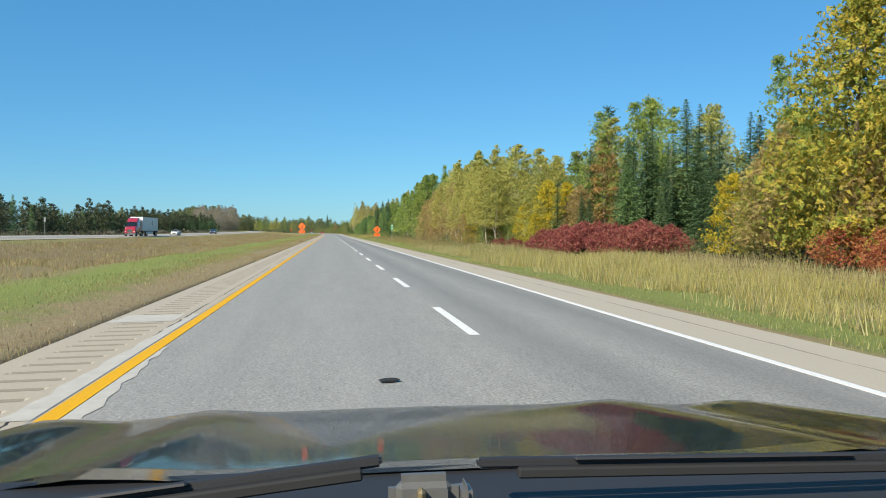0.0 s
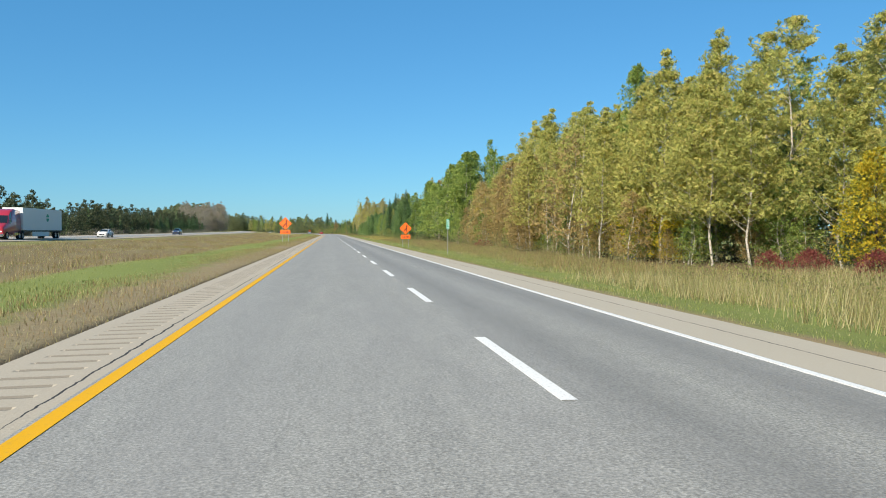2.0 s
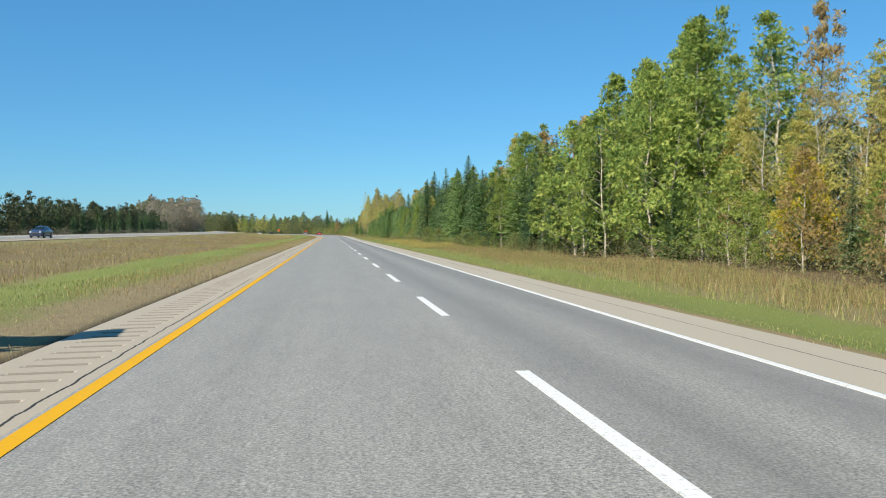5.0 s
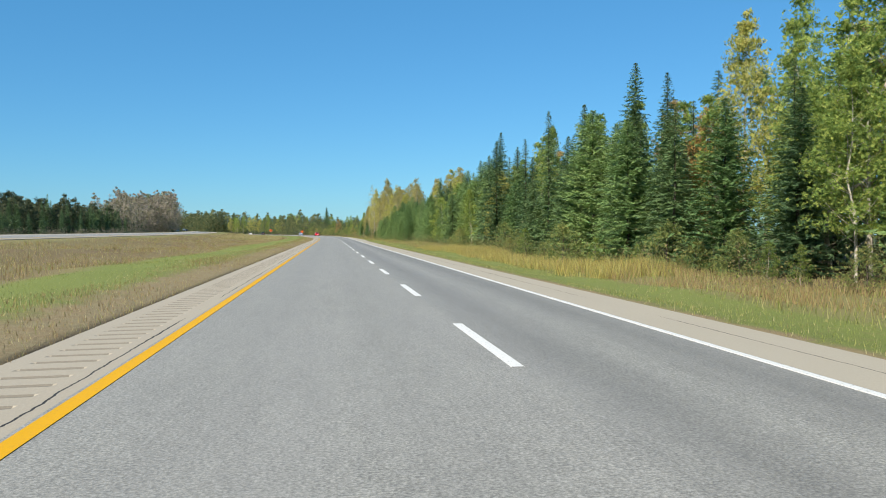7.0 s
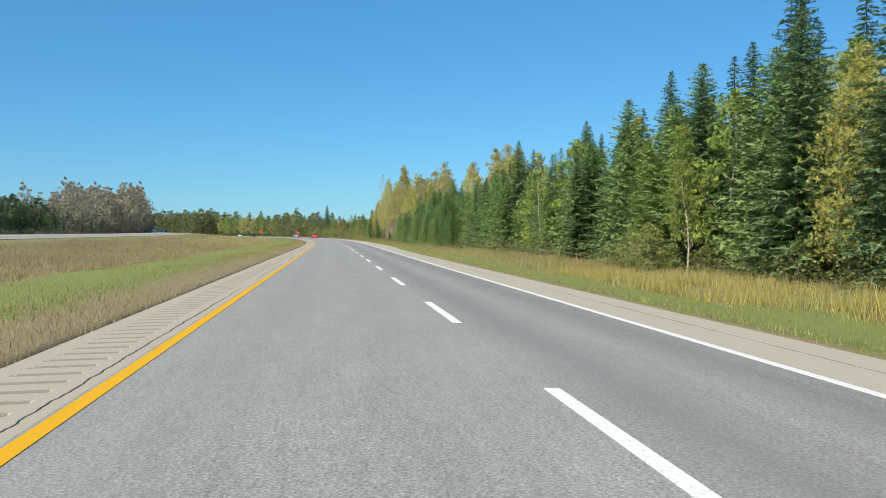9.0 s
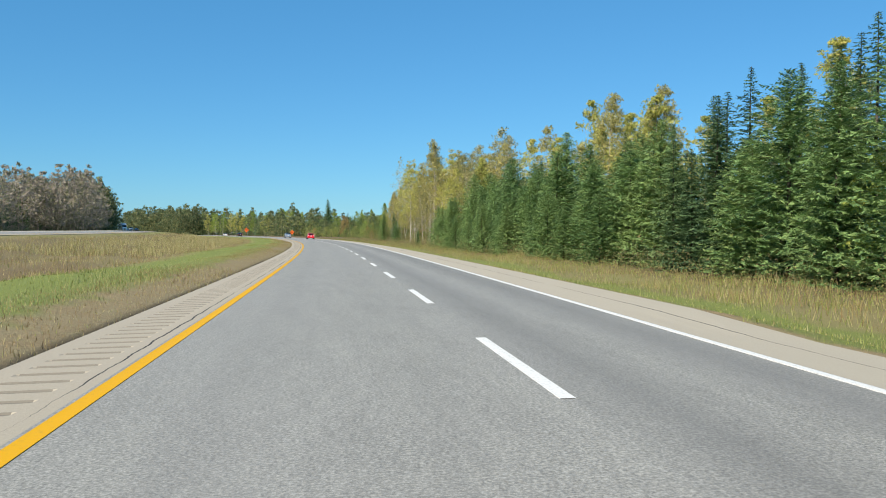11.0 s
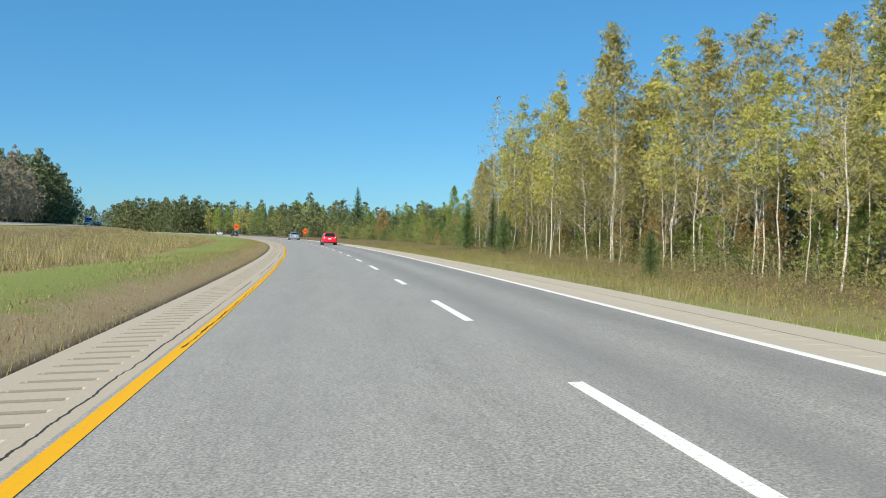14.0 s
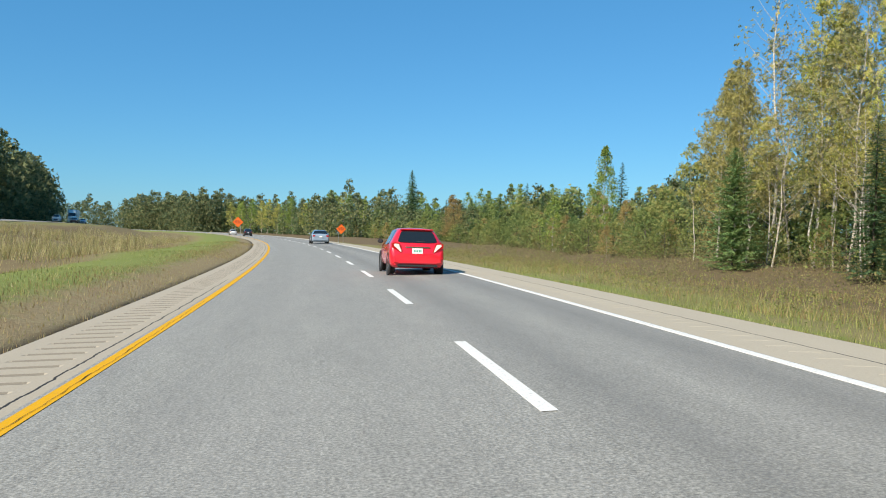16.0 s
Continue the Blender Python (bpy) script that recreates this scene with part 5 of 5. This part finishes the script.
def lorry(name, label, cab_coat, s, x, trailer, emblem):
    """Tractor with a box trailer; the front faces +y."""
    root = tagged(new(name), label, "truck", group="trucks on the road")
    L = 15.0
    if trailer:
        box_ = part("trailer", box(-1.28, 1.28, -L - 3.6, -3.6, 1.15, 4.1, .04, 2), M["sheet_white"], root, "white box trailer")
        part("rail", box(-1.25, 1.25, -L - 3.5, -3.7, .98, 1.14, .02, 1), M["dark_plastic"], root, "dark trailer rail")
        for sd in (-1, 1):
            part("side_skirt", box(sd * 1.2 - .02, sd * 1.2 + .02, -13.5, -7.0, .35, .98, .01, 1), M["sheet_white"], root)
        if emblem:
            bm = lathe([(-1.296, .55), (-1.296, .001)], 20)
            bmesh.ops.translate(bm, vec=(0, -12.6, 2.9), verts=bm.verts[:])
            part("emblem", bm, M["sign_green"], box_, "dark round emblem")
            part("emblem_band", box(-1.30, -1.297, -13.1, -12.1, 2.82, 2.98, .001, 1), M["sheet_white"], box_)
    st = [(-3.3, 1.15, .75, 2.3, 1.02, 3.7), (-1.2, 1.18, .60, 2.3, 1.02, 3.85), (-.3, 1.18, .60, 2.2, 1.0, 3.6), (.35, 1.18, .55, 1.95, .98, 3.0), (.95, 1.17, .5, 1.85, 1.0, 2.05), (2.0, 1.12, .48, 1.55, .95, 1.72), (2.35, 1.05, .5, 1.35, .82, 1.45)]
    car_shell(root, st, cab_coat, {"windshield": (3, 4, TOPS), "side_window.a": (2, 3, LEFT), "side_window.b": (2, 3, RIGHT)})
    part("grille", box(-.5, .5, 2.30, 2.42, .75, 1.40, .04, 2), M["chrome"], root, "chrome grille")
    part("bumper", box(-1.15, 1.15, 2.25, 2.5, .35, .68, .06, 3), M["chrome"], root, "chrome bumper")
    for sd in (-1, 1):
        part("headlight", box(sd * .85 - .16, sd * .85 + .16, 2.2, 2.38, .85, 1.1, .04, 2), M["lamp_clear"], root)
        part("door_mirror", box(sd * 1.42 - .09, sd * 1.42 + .09, .9, 1.0, 1.9, 2.5, .03, 2), M["chrome"], root)
        part("fuel_tank", box(sd * .95 - .25, sd * .95 + .25, -2.6, -.8, .45, .95, .12, 3), M["chrome"], root)
        for wy in (1.3, -2.6, -3.7) + ((-16.2, -17.4) if trailer else ()):
            wheel_at(root, sd * 1.02, wy, .50, sd, .36)
    return stand(root, s, x, z=on_road(s, x), turn=180)


lorry("truck", "articulated truck with a red cab and white trailer", paint("cab_red_paint", (.42, .02, .035)), 174, -42.6, True, True)
lorry("truck", "white truck with a white box trailer far away", paint("cab_white_paint", (.72, .72, .72)), 812, -45.2, True, False)


# ---- repairs and litter on the road ----
M["patch"] = mat_plain("pale_concrete", (.46, .44, .39), .9, 0, .2, .25, 6.0)


def repair(s0, s1, x0, x1, taper=0.0):
    """A thin skin of concrete from s0 to s1; taper: share of its width lost on the way."""
    s = np.linspace(s0, s1, 24)
    u = np.linspace(0, 1, 5)
    S, U = np.meshgrid(s, u, indexing="ij")
    grow = 1 - taper * (S - s0) / (s1 - s0)
    X = x0 + (x1 - x0) * U * grow + .025 * np.sin(S * 9 + U * 4) * U + .018 * np.sin(S * 23) * U
    px, py = plan(S, X)
    V = np.stack([px, py, paved(S, X) + .005], -1).reshape(-1, 3)
    ob = new("repair_patch", raw("repair_patch", V, grid_faces(24, 5), M["patch"]))
    return tagged(ob, "pale concrete repair on the edge of the pavement", "road repair", kind="structure")


repair(3.0, 10.8, -3.89, -3.55, .9)
repair(7.0, 14.8, -4.10, -4.34, .5)
repair(13.8, 14.9, -4.34, -5.38, .1)


def rubber_scrap(s, x):
    root = tagged(new("rubber_scrap"), "flat black scrap of tyre rubber on the asphalt", "litter")
    bm = prism([(-.09, 0), (.03, -.01), (.10, .006), (.04, .014), (-.04, .012)], -.05, .05, .003)
    part("tread", bm, M["rubber"], root)
    return stand(root, s, x, z=float(paved(s, x)) + .02, turn=12)


rubber_scrap(7.9, -1.35)


# ---- the dark car at the start, its bonnet ahead of the camera ----
def own_car():
    root = tagged(new("car"), "dark glossy car with a broad bonnet, wipers and open cockpit", "car", group="cars on the road")
    coat = paint("dark_grey_paint", (.022, .022, .020))
    nx, ny = 33, 14
    bm = bmesh.new()
    grid = []
    for j in range(ny):
        v = j / (ny - 1)
        y = .95 + 1.05 * v
        row = []
        for i in range(nx):
            u = -1 + 2 * i / (nx - 1)
            z = 1.086 - .139 * v - .9 * max(0, v - .82) ** 1.7 - .035 * u * u + .014 * math.exp(-((abs(u) - .50) / .10) ** 2) + .02 * math.exp(-((abs(u) - .86) / .12) ** 2) - .9 * max(0, abs(u) - .9) ** 1.5
            row.append(bm.verts.new((u * .98 * (1 - .05 * v), y, z)))
        grid.append(row)
    for a, b in zip(grid, grid[1:]):
        for i in range(nx - 1):
            bm.faces.new((a[i], a[i + 1], b[i + 1], b[i])).smooth = True
    bmesh.ops.solidify(bm, geom=bm.faces[:], thickness=.012)
    part("bonnet", bm, coat, root, "dark glossy bonnet")
    for sd in (-1, 1):
        part("fender", box(sd * .885 - .08, sd * .885 + .08, .70, 1.85, .45, .945, .04, 3), coat, root)
        part("door", box(sd * .90 - .04, sd * .90 + .04, -.75, .74, .30, .98, .03, 3), coat, root)
        part("headlight", box(sd * .70 - .16, sd * .70 + .16, 1.86, 2.06, .74, .90, .04, 2), M["lamp_clear"], root)
        for wy in (1.45, -1.25):
            wheel_at(root, sd * .82, wy, .33, sd, .2)
    part("bumper", box(-.86, .86, 1.90, 2.12, .30, .74, .07, 3), coat, root)
    part("floor_pan", box(-.84, .84, -1.9, 1.9, .24, .34, .02, 1), M["dark_plastic"], root)
    part("rear_body", box(-.90, .90, -2.1, -.80, .32, .96, .08, 3), coat, root)
    part("cowl", box(-.97, .97, .64, 1.00, .90, 1.082, .02, 2), M["dark_plastic"], root, "black plastic cowl under the windshield")
    part("dashboard", box(-.84, .84, .10, .69, .72, 1.04, .06, 3), M["dark_plastic"], root, "matt dark dashboard")
    for x0, z0, x1, z1, y0 in ((-.62, 1.104, -.15, 1.152, .76), (-.05, 1.134, .62, 1.118, .80)):
        run = math.hypot(x1 - x0, z1 - z0)
        at = Matrix.Translation((x0, y0, z0)) @ Matrix.Rotation(-math.atan2(z1 - z0, x1 - x0), 4, "Y")
        bm = box(0, run, -.007, .007, -.002, .008, .003, 2)
        bmesh.ops.transform(bm, matrix=at, verts=bm.verts[:])
        w = part("wiper", bm, M["dark_plastic"], root, "black wiper arm")
        for nm, a, b, dy, lo, hi, mt in (("blade", .04, run - .02, -.014, -.009, .002, "rubber"), ("spine", .10, run * .62, -.010, .007, .011, "dark_plastic")):
            bm = box(a, b, dy - .005, dy + .005, lo, hi, .002, 1)
            bmesh.ops.transform(bm, matrix=at, verts=bm.verts[:])
            part(nm, bm, M[mt], w)
    # a mount's reflection in the windshield, modelled as a solid piece with rib and knob
    stalk = part("bracket", box(-.155, -.100, .60, .625, 1.03, 1.186, .010, 3), M["bracket"], root, "grey-brown windshield reflection of a mount, built as a solid bracket")
    part("rib", box(-.134, -.128, .590, .602, 1.05, 1.180, .003, 1), M["brass"], stalk, "dull brass rib")
    knob = lathe([(-.020, .001), (-.020, .016), (.014, .018), (.014, .001)], 20)
    bmesh.ops.rotate(knob, cent=(0, 0, 0), matrix=Matrix.Rotation(math.pi / 2, 3, "Z"), verts=knob.verts[:])
    bmesh.ops.translate(knob, vec=(-.152, .588, 1.152), verts=knob.verts[:])
    part("knob", knob, M["dark_plastic"], stalk, "round black knob")
    part("clip", box(-.099, -.090, .598, .626, 1.158, 1.178, .004, 2), M["bracket"], stalk, "clear plastic clip")
    px, py = plan(.70, -1.88)
    root.matrix_basis = Matrix.Translation((float(px) + .20, float(py), float(paved(.7, -1.6)))) @ Euler((0, 0, 0)).to_matrix().to_4x4()
    return root


own_car()
